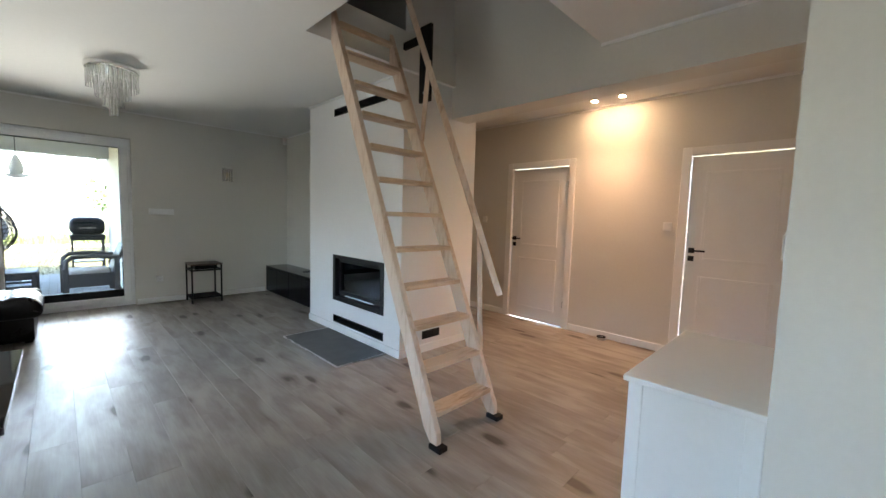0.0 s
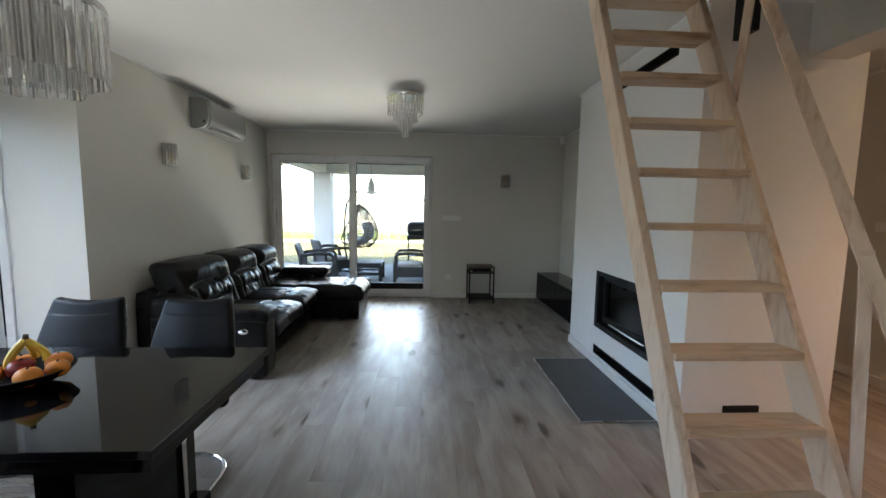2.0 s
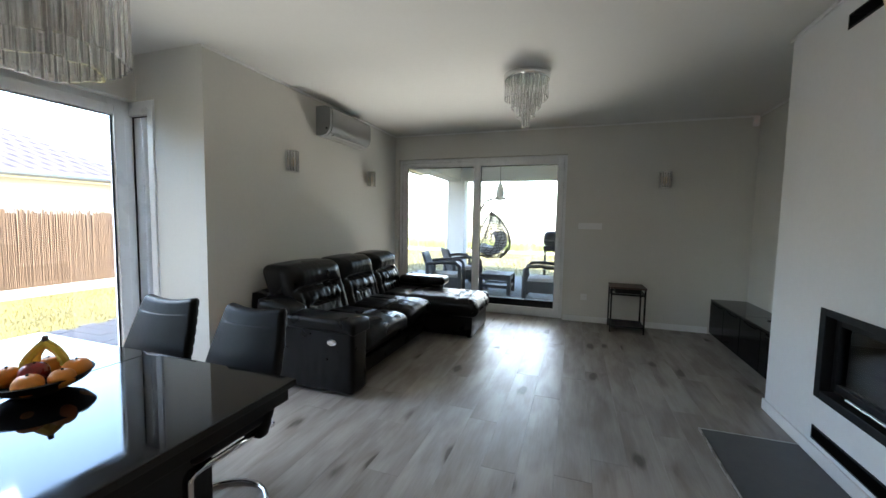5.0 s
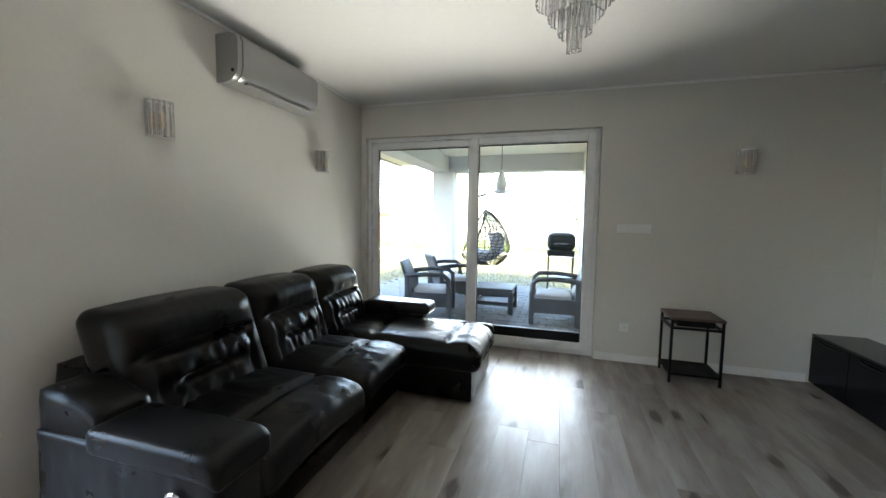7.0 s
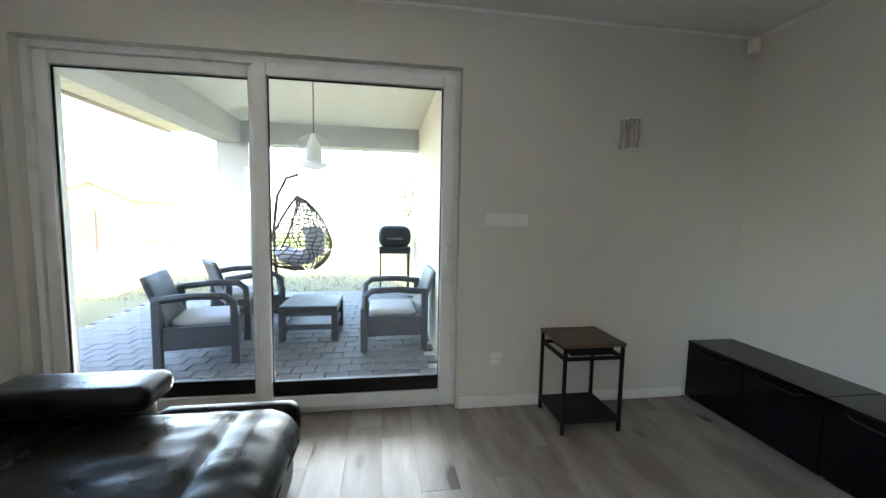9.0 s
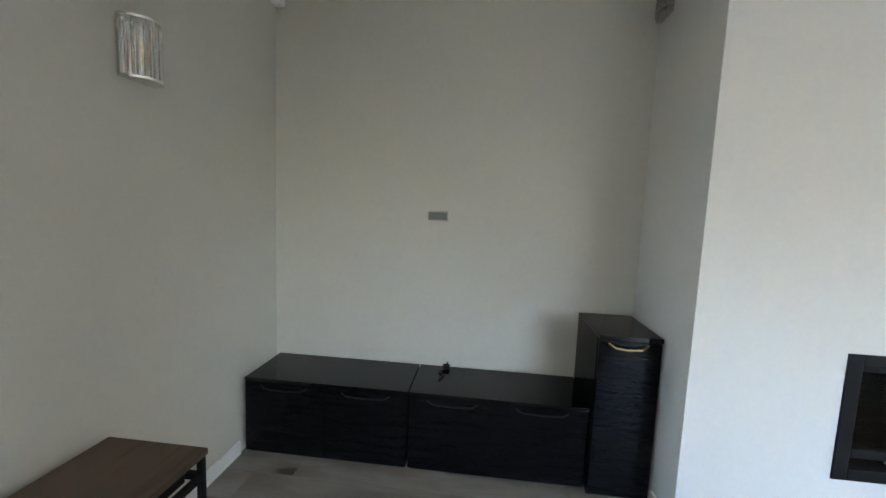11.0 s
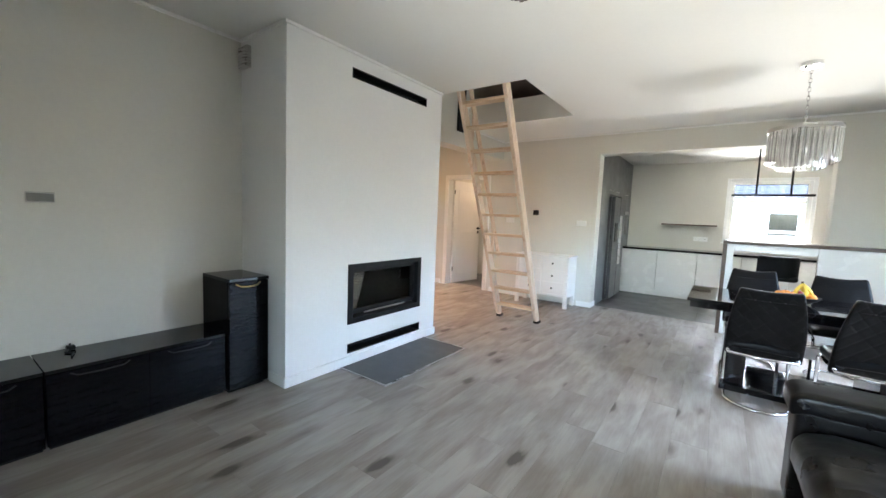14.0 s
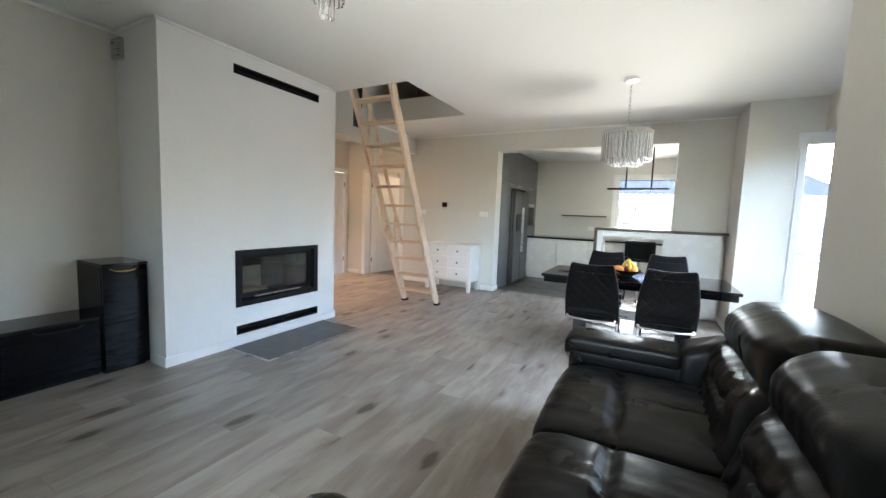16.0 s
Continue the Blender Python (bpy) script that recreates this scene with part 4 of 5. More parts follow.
for i, (x, y, z, r) in enumerate(((-0.93, 1.60, 0.822, 0.040), (-1.07, 1.61, 0.824, 0.040), (-0.95, 1.74, 0.824, 0.042), (-1.07, 1.72, 0.824, 0.039), (-0.89, 1.67, 0.826, 0.036))):
    fruit("orange", "ripe orange lying in the dark bowl", M_ORANGE, x + 0.07 + FX + 0.93, y + 0.04 + FY - 1.70, z + FZ, r, i)
fruit("apple", "dark red apple lying in the bowl", M_APPLE, FX, FY - 0.01, 0.835 + FZ, 0.040, 9)
bn = thing("banana_bunch", "small bunch of yellow bananas on the fruit", "fruit")
for k in range(4):
    a = 0.6 + 1.3 * k
    pts = [(FX - 0.02 + math.cos(a) * 0.055 * math.sin(1.7 * t), FY + 0.03 + math.sin(a) * 0.055 * math.sin(1.7 * t), FZ + 0.925 - 0.085 * t) for t in [i / 7 for i in range(8)]]
    part("banana", tube(bmesh.new(), pts, 0.014, seg=7), M_BANANA, bn, smooth=50)
part("stem", cyl(bmesh.new(), (FX - 0.02, FY + 0.03, FZ + 0.918), (FX - 0.015, FY + 0.03, FZ + 0.948), 0.012, 0.008, seg=7), M_BARK, bn)



# ---- lamps ----
def prism(bm, x, y, z0, z1, w, t, a):
    c, s = math.cos(a), math.sin(a)
    r = []
    for z in (z0, z1):
        r.append([bm.verts.new((x + u * c - v * s, y + u * s + v * c, z)) for u, v in ((-w, 0), (-w * 0.4, -t), (w * 0.4, -t), (w, 0), (w * 0.4, t), (-w * 0.4, t))])
    for i in range(6):
        bm.faces.new((r[0][i], r[0][(i + 1) % 6], r[1][(i + 1) % 6], r[1][i]))
    bm.faces.new(r[0][::-1]); bm.faces.new(r[1])
    return bm


def ring(r0, r1, z0, z1, at, seg=40):
    bm = bmesh.new()
    vs = [[bm.verts.new((at[0] + r * math.cos(2 * math.pi * i / seg), at[1] + r * math.sin(2 * math.pi * i / seg), at[2] + z)) for i in range(seg)] for r, z in ((r0, z0), (r1, z0), (r1, z1), (r0, z1))]
    for k in range(4):
        for i in range(seg):
            bm.faces.new((vs[k][i], vs[k][(i + 1) % seg], vs[(k + 1) % 4][(i + 1) % seg], vs[(k + 1) % 4][i]))
    return bm


def crystals(parent, at, r, z0, z1, count, w=0.013):
    mesh = finish("crystal", prism(bmesh.new(), 0, 0, 0, z1 - z0, w, 0.006, 0), M_CRYSTAL)
    for i in range(count):
        a = 2 * math.pi * i / count
        ob = new("crystal", mesh)
        ob.parent = parent
        ob.matrix_basis = pose(at[0] + r * math.cos(a), at[1] + r * math.sin(a), z0 + 0.006 * math.sin(i * 7.3), 0, 0, math.degrees(a) + 90)


d = thing("chandelier", "round crystal chandelier on a chain over the dining table", "chandelier")
C1 = (-0.92, 1.76, -0.02)
part("canopy", lathe(bmesh.new(), [(0.065, 2.625), (0.065, 2.654)], 28, C1), M_CHROME, d, smooth=40)
bm = bmesh.new()
for i in range(13):
    z = 2.60 - i * 0.034
    e = Vector((1, 0, 0)) if i % 2 else Vector((0, 1, 0))
    tube(bm, [Vector((C1[0], C1[1], z)) + e * 0.009 * math.cos(a) + Vector((0, 0, 0.022 * math.sin(a))) for a in [2 * math.pi * k / 10 for k in range(10)]], 0.003, seg=5, closed=True)
part("chain", bm, M_CHROME, d, smooth=0)
part("top_ring", ring(0.213, 0.228, 2.125, 2.155, C1), M_STEEL, d)
part("inner_ring", ring(0.142, 0.150, 2.10, 2.115, C1), M_STEEL, d)
bm = cyl(bmesh.new(), (C1[0], C1[1], 1.92), (C1[0], C1[1], 2.14), 0.006, seg=8)
for a in range(4):
    t = math.pi * a / 2
    cyl(bm, (C1[0], C1[1], 2.14), (C1[0] + 0.215 * math.cos(t), C1[1] + 0.215 * math.sin(t), 2.14), 0.004, seg=6)
part("spokes", bm, M_STEEL, d)
for k in range(5):
    t = 2 * math.pi * k / 5
    x, y = C1[0] + 0.09 * math.cos(t), C1[1] + 0.09 * math.sin(t)
    part("candle", cyl(bmesh.new(), (x, y, 1.98), (x, y, 2.06), 0.010, seg=10), M_STEEL, d)
    part("bulb", lathe(bmesh.new(), [(0.006, 2.06), (0.014, 2.08), (0.010, 2.11), (0.001, 2.125)], 10, (x, y, 0)), M_CLEARP, d, smooth=60)
crystals(d, C1, 0.220, 1.860, 2.104, 40, 0.0155)
crystals(d, C1, 0.146, 1.815, 2.08, 27, 0.0155)

d = thing("ceiling_lamp", "tiered crystal ceiling lamp on a chrome plate", "ceiling lamp")
C2 = (0.26, 4.51, 0)
part("canopy", lathe(bmesh.new(), [(0.195, 2.585), (0.20, 2.60), (0.20, 2.634)], 36, C2), M_CHROME, d, smooth=40)
for r, a, b, n in ((0.185, 2.43, 2.585, 36), (0.125, 2.35, 2.50, 26), (0.075, 2.27, 2.42, 16), (0.03, 2.19, 2.35, 8)):
    if r < 0.18:
        part("tier_ring", ring(r - 0.006, r + 0.004, b, b + 0.012, C2, 30), M_CHROME, d)
    crystals(d, C2, r, a, b, n, 0.012)
part("stem", cyl(bmesh.new(), (C2[0], C2[1], 2.34), (C2[0], C2[1], 2.585), 0.008, seg=8), M_CHROME, d)


def sconce(m):
    """A wall lamp; the wall is at y = 0, it faces -y."""
    d = thing("wall_sconce", "small crystal and chrome wall sconce, switched off", "wall lamp", m, group="wall sconces")
    part("back_plate", B(-0.05, -0.012, -0.09, 0.05, -0.001, 0.09, r=0.004), M_CHROME, d)
    for z in (-0.105, 0.095):
        bm = bmesh.new()
        seg = 14
        o = [(0.075 * math.cos(math.pi * i / seg), -0.012 - 0.085 * math.sin(math.pi * i / seg)) for i in range(seg + 1)]
        v0, v1 = [bm.verts.new((x, y, z)) for x, y in o], [bm.verts.new((x, y, z + 0.008)) for x, y in o]
        bm.faces.new(v0); bm.faces.new(v1[::-1])
        for i in range(seg + 1):
            bm.faces.new((v0[i], v1[i], v1[(i + 1) % (seg + 1)], v0[(i + 1) % (seg + 1)]))
        part("plate", bm, M_CHROME, d)
    mesh = finish("crystal", prism(bmesh.new(), 0, 0, 0, 0.20, 0.012, 0.006, 0), M_CRYSTAL)
    for i in range(9):
        a = math.pi * i / 8
        ob = new("crystal", mesh)
        ob.parent = d
        ob.matrix_basis = pose(0.068 * math.cos(a), -0.016 - 0.072 * math.sin(a), -0.10, 0, 0, -math.degrees(a) + 90)
    part("bulb", lathe(bmesh.new(), [(0.008, -0.05), (0.016, -0.02), (0.012, 0.03), (0.001, 0.045)], 10, (0, -0.045, 0)), mat("amber_bulb", (0.6, 0.42, 0.2), 0.3), d, smooth=60)
    return d


sc = sconce(pose(WEST, 4.13, 1.90, 0, 0, 90))
copy_thing(sc, pose(WEST, 5.68, 1.89, 0, 0, 90))
copy_thing(sc, pose(1.76, NORTH, 1.90, 0, 0, 0))

# ---- air conditioner ----
d = thing("air_conditioner", "silver wall-mounted air conditioner above the sofa", "air conditioner")
prof = [(0.0, 2.24), (0.06, 2.235), (0.13, 2.25), (0.17, 2.29), (0.185, 2.35), (0.185, 2.50), (0.165, 2.535), (0.12, 2.55), (0.0, 2.55)]


def extrude(prof, y0, y1):
    bm = bmesh.new()
    a, b = [bm.verts.new((WEST + 0.003 + x, y0, z)) for x, z in prof], [bm.verts.new((WEST + 0.003 + x, y1, z)) for x, z in prof]
    bm.faces.new(a); bm.faces.new(b[::-1])
    for i in range(len(prof)):
        j = (i + 1) % len(prof)
        bm.faces.new((a[i], b[i], b[j], a[j]))
    return bm


part("body", extrude(prof, 4.58, 5.37), M_SILVER, d, smooth=35)
part("end_cap", extrude([(x * 0.97, 2.395 + (z - 2.395) * 0.99) for x, z in prof], 4.54, 4.578), M_SILVER, d, "glossy grey end cap", smooth=35)
part("end_cap", extrude([(x * 0.97, 2.395 + (z - 2.395) * 0.99) for x, z in prof], 5.372, 5.40), M_SILVER, d, "glossy grey end cap", smooth=35)
part("louver", box(bmesh.new(), WEST + 0.11, 4.64, 2.247, WEST + 0.165, 5.31, 2.262, r=0.005), M_SILVER, d)
part("indicator", cyl(bmesh.new(), (WEST + 0.14, 4.5385, 2.31), (WEST + 0.14, 4.5355, 2.31), 0.012, seg=12), M_BLACK, d)


# ---- small wall fittings ----
def plate(m, n, name="light_switch", label="white multi-gang light switch on the wall", cat="switch", material=None, single=0.072):
    """A row of n gangs; the wall is at y = 0, it faces -y."""
    d = thing(name, label, cat, m)
    w = single * n + 0.008
    part("cover", B(-w / 2, -0.010, -0.042, w / 2, -0.001, 0.042, r=0.003), material or M_TRIM, d)
    for i in range(n):
        x = -w / 2 + 0.004 + single * (i + 0.5)
        if name == "socket":
            part("well", lathe(bmesh.new(), [(0.021, 0.0), (0.021, 0.006), (0.019, 0.006), (0.018, 0.001)], 18), M_TRIM, d).matrix_basis = pose(x, -0.010, 0, 90, 0, 0)
            for s in (-0.009, 0.009):
                part("pin_hole", cyl(bmesh.new(), (x + s, -0.0105, 0), (x + s, -0.0125, 0), 0.003, seg=8), M_BLACK, d)
        else:
            part("rocker", B(x - single / 2 + 0.005, -0.015, -0.034, x + single / 2 - 0.005, -0.009, 0.034, r=0.002), material or M_TRIM, d)
    return d


plate(pose(0.905, NORTH, 1.305), 4)
plate(pose(0.862, NORTH, 0.345), 1, "socket", "white wall socket beside the patio door", "socket")
plate(pose(1.31, SOUTH, 1.295, 0, 0, 180), 2)
plate(pose(2.52, SOUTH, 1.30, 0, 0, 180), 2)
plate(pose(2.30, SOUTH, 0.32, 0, 0, 180), 1, "socket", "white wall socket near the dresser", "socket")
plate(pose(EAST, 0.94, 1.32, 0, 0, -90), 1)
plate(pose(EAST, 3.34, 1.335, 0, 0, -90), 1)
plate(pose(EAST, 3.38, 0.32, 0, 0, -90), 1, "socket", "white wall socket in the hall", "socket")
plate(pose(2.06, SOUTH, 1.44, 0, 0, 180), 1, "thermostat", "black square wall thermostat", "thermostat", M_GLOSS, 0.09)
d = thing("tv_outlet", "steel cable outlet plate on the media wall", "outlet")
part("cover", B(2.70, 5.435, 1.315, 2.709, 5.555, 1.375, r=0.003), M_STEEL, d)
part("insert", B(2.694, 5.44, 1.322, 2.70, 5.55, 1.368, r=0.002), M_GREYMET, d)
d = thing("motion_sensor", "small white alarm sensor in the ceiling corner", "sensor")
part("case", B(2.62, 6.42, 2.50, 2.68, 6.48, 2.60, r=0.012), M_TRIM, d)
part("led", cyl(bmesh.new(), (2.638, 6.420, 2.56), (2.634, 6.415, 2.56), 0.006, seg=8), emitter("red_led", (1, 0.1, 0.05), 0.03), d, "small red light")
d = thing("door_stop", "round grey door stop on the hall floor", "door stop")
part("body", lathe(bmesh.new(), [(0.045, 0.001), (0.048, 0.01), (0.048, 0.028), (0.042, 0.032)], 20, (4.215, 1.51, 0)), M_STEEL, d, smooth=40)
part("ring", ring(0.036, 0.049, 0.033, 0.043, (4.215, 1.51, 0), 20), M_BLACK, d)
# two hall spots; the third is an added fitting for the vestibule fill lamp
for sx, y in ((4.04, 1.38), (4.04, 1.67), (3.3, -1.1)):
    d = thing("ceiling_spot", "small lit round ceiling spot in the hall, the vestibule one added", "spotlight", group="hall spots")
    part("bezel", ring(0.030, 0.043, 2.648, 2.654, (sx, y, 0), 20), M_CHROME, d)
    part("lens", cyl(bmesh.new(), (sx, y, 2.646), (sx, y, 2.653), 0.028, seg=16), M_SPOT, d)

# ---- dresser ----
d = thing("dresser", "white wooden dresser with black knobs against the wall", "dresser")
X0, X1, Y0, Y1 = 1.34, 2.17, -0.166, 0.235
part("top", B(X0 - 0.02, Y0, 0.768, X1 + 0.02, Y1 + 0.02, 0.79, r=0.004), M_DOOR, d)
part("body", B(X0, Y0 + 0.005, 0.17, X1, Y1 - 0.018, 0.768), M_DOOR, d)
for x in (X0, X1 - 0.05):
    for y in (Y0 + 0.01, Y1 - 0.045):
        part("leg", B(x - 0.003, y, 0.001, x + 0.053, y + 0.05, 0.766, r=0.003), M_DOOR, d)
part("lower_rail", B(X0 + 0.05, Y1 - 0.03, 0.17, X1 - 0.05, Y1 - 0.012, 0.20), M_DOOR, d)
for i, (z0, z1) in enumerate(((0.205, 0.385), (0.393, 0.574), (0.582, 0.762))):
    for a, b in (((X0 + 0.055, (X0 + X1) / 2 - 0.003), ((X0 + X1) / 2 + 0.003, X1 - 0.055))):
        dr = part("drawer", B(a, Y1 - 0.018, z0, b, Y1, z1, r=0.003), M_DOOR, d)
        for x in ((a + b) / 2,):
            part("knob", lathe(bmesh.new(), [(0.006, 0), (0.006, 0.012), (0.015, 0.018), (0.013, 0.026), (0.002, 0.028)], 14), M_BLACK, dr, "black round knob", smooth=50).matrix_basis = pose(x, Y1, (z0 + z1) / 2, -90, 0, 0)

# ---- kitchen ----
d = thing("fridge", "dark graphite side-by-side fridge", "fridge")
part("body", B(1.07, -1.85, 0.02, 1.74, -0.95, 1.76, r=0.006), M_FRIDGE, d)
for a, b in ((-1.85, -1.405), (-1.395, -0.95)):
    f = part("door", B(1.01, a, 0.03, 1.068, b, 1.755, r=0.012), M_FRIDGE, d)
    y = -1.44 if a < -1.5 else -1.36
    part("handle", cyl(bmesh.new(), (0.985, y, 0.6), (0.985, y, 1.45), 0.012, seg=10), M_STEEL, f)
part("water_dispenser", B(1.0, -1.28, 1.0, 1.0098, -1.06, 1.32, r=0.004), M_GLOSS, d)
d = thing("wall_cabinet", "dark grey cabinets above and beside the fridge", "cabinet")
part("upper", B(1.10, -2.75, 1.80, 1.745, -0.43, 2.499, r=0.002), M_GREYCAB, d)
part("side", B(1.10, -2.75, 0.0, 1.745, -1.87, 1.80, r=0.002), M_GREYCAB, d)
part("end_panel", B(1.10, -0.93, 0.0, 1.745, -0.43, 1.80, r=0.002), M_GREYCAB, d)
for y in (-2.2, -1.4, -0.95):
    part("handle", cyl(bmesh.new(), (1.08, y - 0.12, 1.86), (1.08, y + 0.12, 1.86), 0.007, seg=8), M_STEEL, d)
d = thing("oven", "built-in oven with steel trim in the tall cabinet", "oven")
part("front", B(1.088, -2.55, 1.10, 1.0995, -1.97, 1.55, r=0.003), M_GLOSS, d)
part("trim", B(1.080, -2.55, 1.48, 1.0878, -1.97, 1.55, r=0.003), M_STEEL, d)
for i in range(5):
    a = 1.09 - (i + 1) * 0.62
    d = thing("base_cabinet", "white handleless kitchen base cabinet", "cabinet", group="kitchen base cabinets")
    part("body", B(a + 0.003, -2.745, 0.10, a + 0.617, -2.16, 0.84), M_WHITECAB, d)
    part("door", B(a + 0.003, -2.158, 0.11, a + 0.617, -2.14, 0.83, r=0.003), M_WHITECAB, d)
    part("plinth", B(a, -2.72, 0.0, a + 0.62, -2.20, 0.10), M_WHITECAB, d)
structure("worktop", B(-2.05, -2.748, 0.842, 1.095, -2.12, 0.878, r=0.003), M_GLOSS, "glossy black worktop", "worktop")
d = thing("wall_shelf", "slim dark shelf on the kitchen wall", "shelf")
part("board", B(-0.39, -2.748, 1.325, 0.49, -2.55, 1.35, r=0.003), M_WALNUT, d)
plate(pose(-0.15, -2.75, 1.08, 0, 0, 180), 3, "socket", "triple white socket above the worktop", "socket")
d = thing("linear_pendant", "long dark linear pendant lamp over the bar", "pendant lamp")
part("bar", B(-1.40, -0.93, 1.765, -0.53, -0.87, 1.795, r=0.006), M_BLACK, d)
for x in (-1.16, -0.80):
    part("rod", cyl(bmesh.new(), (x, -0.90, 1.795), (x, -0.90, 2.579), 0.012, seg=8), M_BLACK, d)

d = thing("breakfast_bar", "white breakfast bar with a dark top in the opening", "bar counter")
part("top", B(-1.448, -0.42, 1.13, -0.49, 0.07, 1.165, r=0.003), M_WALNUT, d)
part("top", B(-2.055, -0.165, 1.13, -1.452, 0.07, 1.165, r=0.003), M_WALNUT, d)
part("leg", B(-0.53, -0.42, 0.001, -0.49, 0.07, 1.128, r=0.003), M_WALNUT, d)
part("leg_lining", B(-0.60, -0.40, 0.001, -0.532, 0.05, 1.128, r=0.003), M_WHITECAB, d)
part("apron", B(-1.35, 0.0, 1.04, -0.602, 0.05, 1.128, r=0.003), M_WHITECAB, d)
part("front_panel", B(-2.0, -0.02, 0.08, -1.352, 0.05, 1.128, r=0.003), M_WHITECAB, d)
d = thing("bar_stool", "dark upholstered bar stool on a chrome column", "stool")
SX, SY = -1.08, -0.72
part("seat", puff(SX - 0.21, SY - 0.20, 0.66, SX + 0.21, SY + 0.20, 0.74, 0.035, None, (10, 10, 4)), M_LEATHER2, d, smooth=0)
part("backrest", puff(SX - 0.21, SY + 0.16, 0.70, SX + 0.21, SY + 0.22, 0.98, 0.025, lambda p, u, v, w: Vector((p.x * 1.0, p.y - 0.08 * (2 * u - 1) ** 2 + 0.05 * w, p.z)), (14, 4, 10)), M_LEATHER2, d, smooth=0)
part("column", cyl(bmesh.new(), (SX, SY, 0.02), (SX, SY, 0.66), 0.028, seg=14), M_CHROME, d, smooth=40)
part("base", lathe(bmesh.new(), [(0.20, 0.0), (0.20, 0.008), (0.05, 0.025), (0.03, 0.05)], 28, (SX, SY, 0)), M_CHROME, d, smooth=40)


# ---- outdoors ----
GZ = -0.12
structure("ground", B(-260, -260, GZ - 0.5, 260, 260, GZ - 0.03), M_FIELD, "pale dry field reaching the horizon", "ground")
bm = bmesh.new()
N = 70
grid = [[bm.verts.new((-8.2 + 24 * i / N, -18 + 37 * j / N, GZ + 0.02 * noise.noise(Vector((i * 0.31, j * 0.31, 0))))) for j in range(N + 1)] for i in range(N + 1)]
for i in range(N):
    for j in range(N):
        x, y = -8.2 + 24 * (i + 0.5) / N, -18 + 37 * (j + 0.5) / N
        if not (-2.6 < x < 4.2 and -2.7 < y < 6.6):
            bm.faces.new((grid[i][j], grid[i + 1][j], grid[i + 1][j + 1], grid[i][j + 1]))
bmesh.ops.delete(bm, geom=[v for v in bm.verts if not v.link_faces], context='VERTS')
structure("lawn", bm, M_LAWN, "yellowish mown lawn round the house", "lawn", smooth=0)


def blades(name, label, x0, x1, y0, y1, count, h, material, seed):
    """Upright grass blades strewn over a strip."""
    rnd = random.Random(seed)
    vs, fs = [], []
    for i in range(count):
        x, y, a = rnd.uniform(x0, x1), rnd.uniform(y0, y1), rnd.uniform(0, 6.28)
        w, hh, l = 0.004 + 0.01 * h, h * rnd.uniform(0.5, 1.1), h * rnd.uniform(-0.3, 0.3)
        k = len(vs)
        vs += [(x - w * math.cos(a), y - w * math.sin(a), GZ), (x + w * math.cos(a), y + w * math.sin(a), GZ), (x + l, y + l * 0.5, GZ + hh)]
        fs.append((k, k + 1, k + 2))
    me = bpy.data.meshes.new(name)
    me.from_pydata(vs, [], fs)
    me.materials.append(material)
    return tagged(new(name, me), label, "grass", kind="stuff")


blades("lawn_grass", "short mown grass of the lawn", -8, 3, 10.6, 18.6, 30000, 0.05, M_LAWN, 1)
blades("lawn_grass", "short mown grass beside the dining bay", -8, -5.2, -1, 10, 16000, 0.05, M_LAWN, 2)
blades("tall_grass", "tall unmown grass along the field", -30, 25, 19.4, 23, 16000, 0.65, M_GRASS, 3)
structure("kerb", B(-8.0, 18.8, GZ - 0.05, 16, 18.9, GZ + 0.08, r=0.01), M_CONC, "concrete edging at the end of the lawn", "kerb")

# terrace shell
structure("terrace_base", B(-3.4, 6.84, -0.2, 1.2, 10.9, -0.075), M_CONC, "sand bed under the terrace pavers", "pavement")
structure("wall_terrace", B(0.62, 6.84, -0.1, 0.95, 10.75, 2.615), M_CREAM, "cream rendered wall beside the terrace", "wall")
structure("ceiling_terrace", B(-3.3, 6.84, 2.62, 0.95, 11.0, 2.75), M_CREAM, "pale boarded terrace ceiling", "ceiling")
structure("beam_terrace", B(-2.30, 10.05, 2.31, 0.62, 10.40, 2.62), M_WHITEREND, "white beam across the terrace", "beam")
structure("beam_terrace_side", B(-2.30, 6.84, 2.31, -1.95, 10.05, 2.62), M_WHITEREND, "white beam along the terrace", "beam")
bm = bmesh.new()
for i in range(22):
    box(bm, -3.30, 6.86 + i * 0.187, 2.585, -2.31, 7.03 + i * 0.187, 2.615)
structure("soffit", bm, M_CREAM, "cream boarded soffit under the eaves", "soffit")
structure("gutter", B(-3.42, 6.84, 2.56, -3.31, 11.0, 2.68, r=0.02), M_GREYMET, "grey gutter along the eaves", "gutter")
d = thing("terrace_column", "square white rendered terrace column", "column")
part("shaft", B(-2.29, 10.05, -0.1, -1.86, 10.40, 2.31, r=0.006), M_WHITEREND, d)
d = thing("camera_dome", "small white dome camera under the beam", "camera")
part("base", cyl(bmesh.new(), (-2.55, 9.6, 2.585), (-2.55, 9.6, 2.55), 0.06, seg=16), M_TRIM, d)
part("dome", lathe(bmesh.new(), [(0.055, 0.0), (0.05, -0.03), (0.03, -0.05), (0.001, -0.058)], 16, (-2.55, 9.6, 2.55)), M_GREYMET, d, smooth=50)

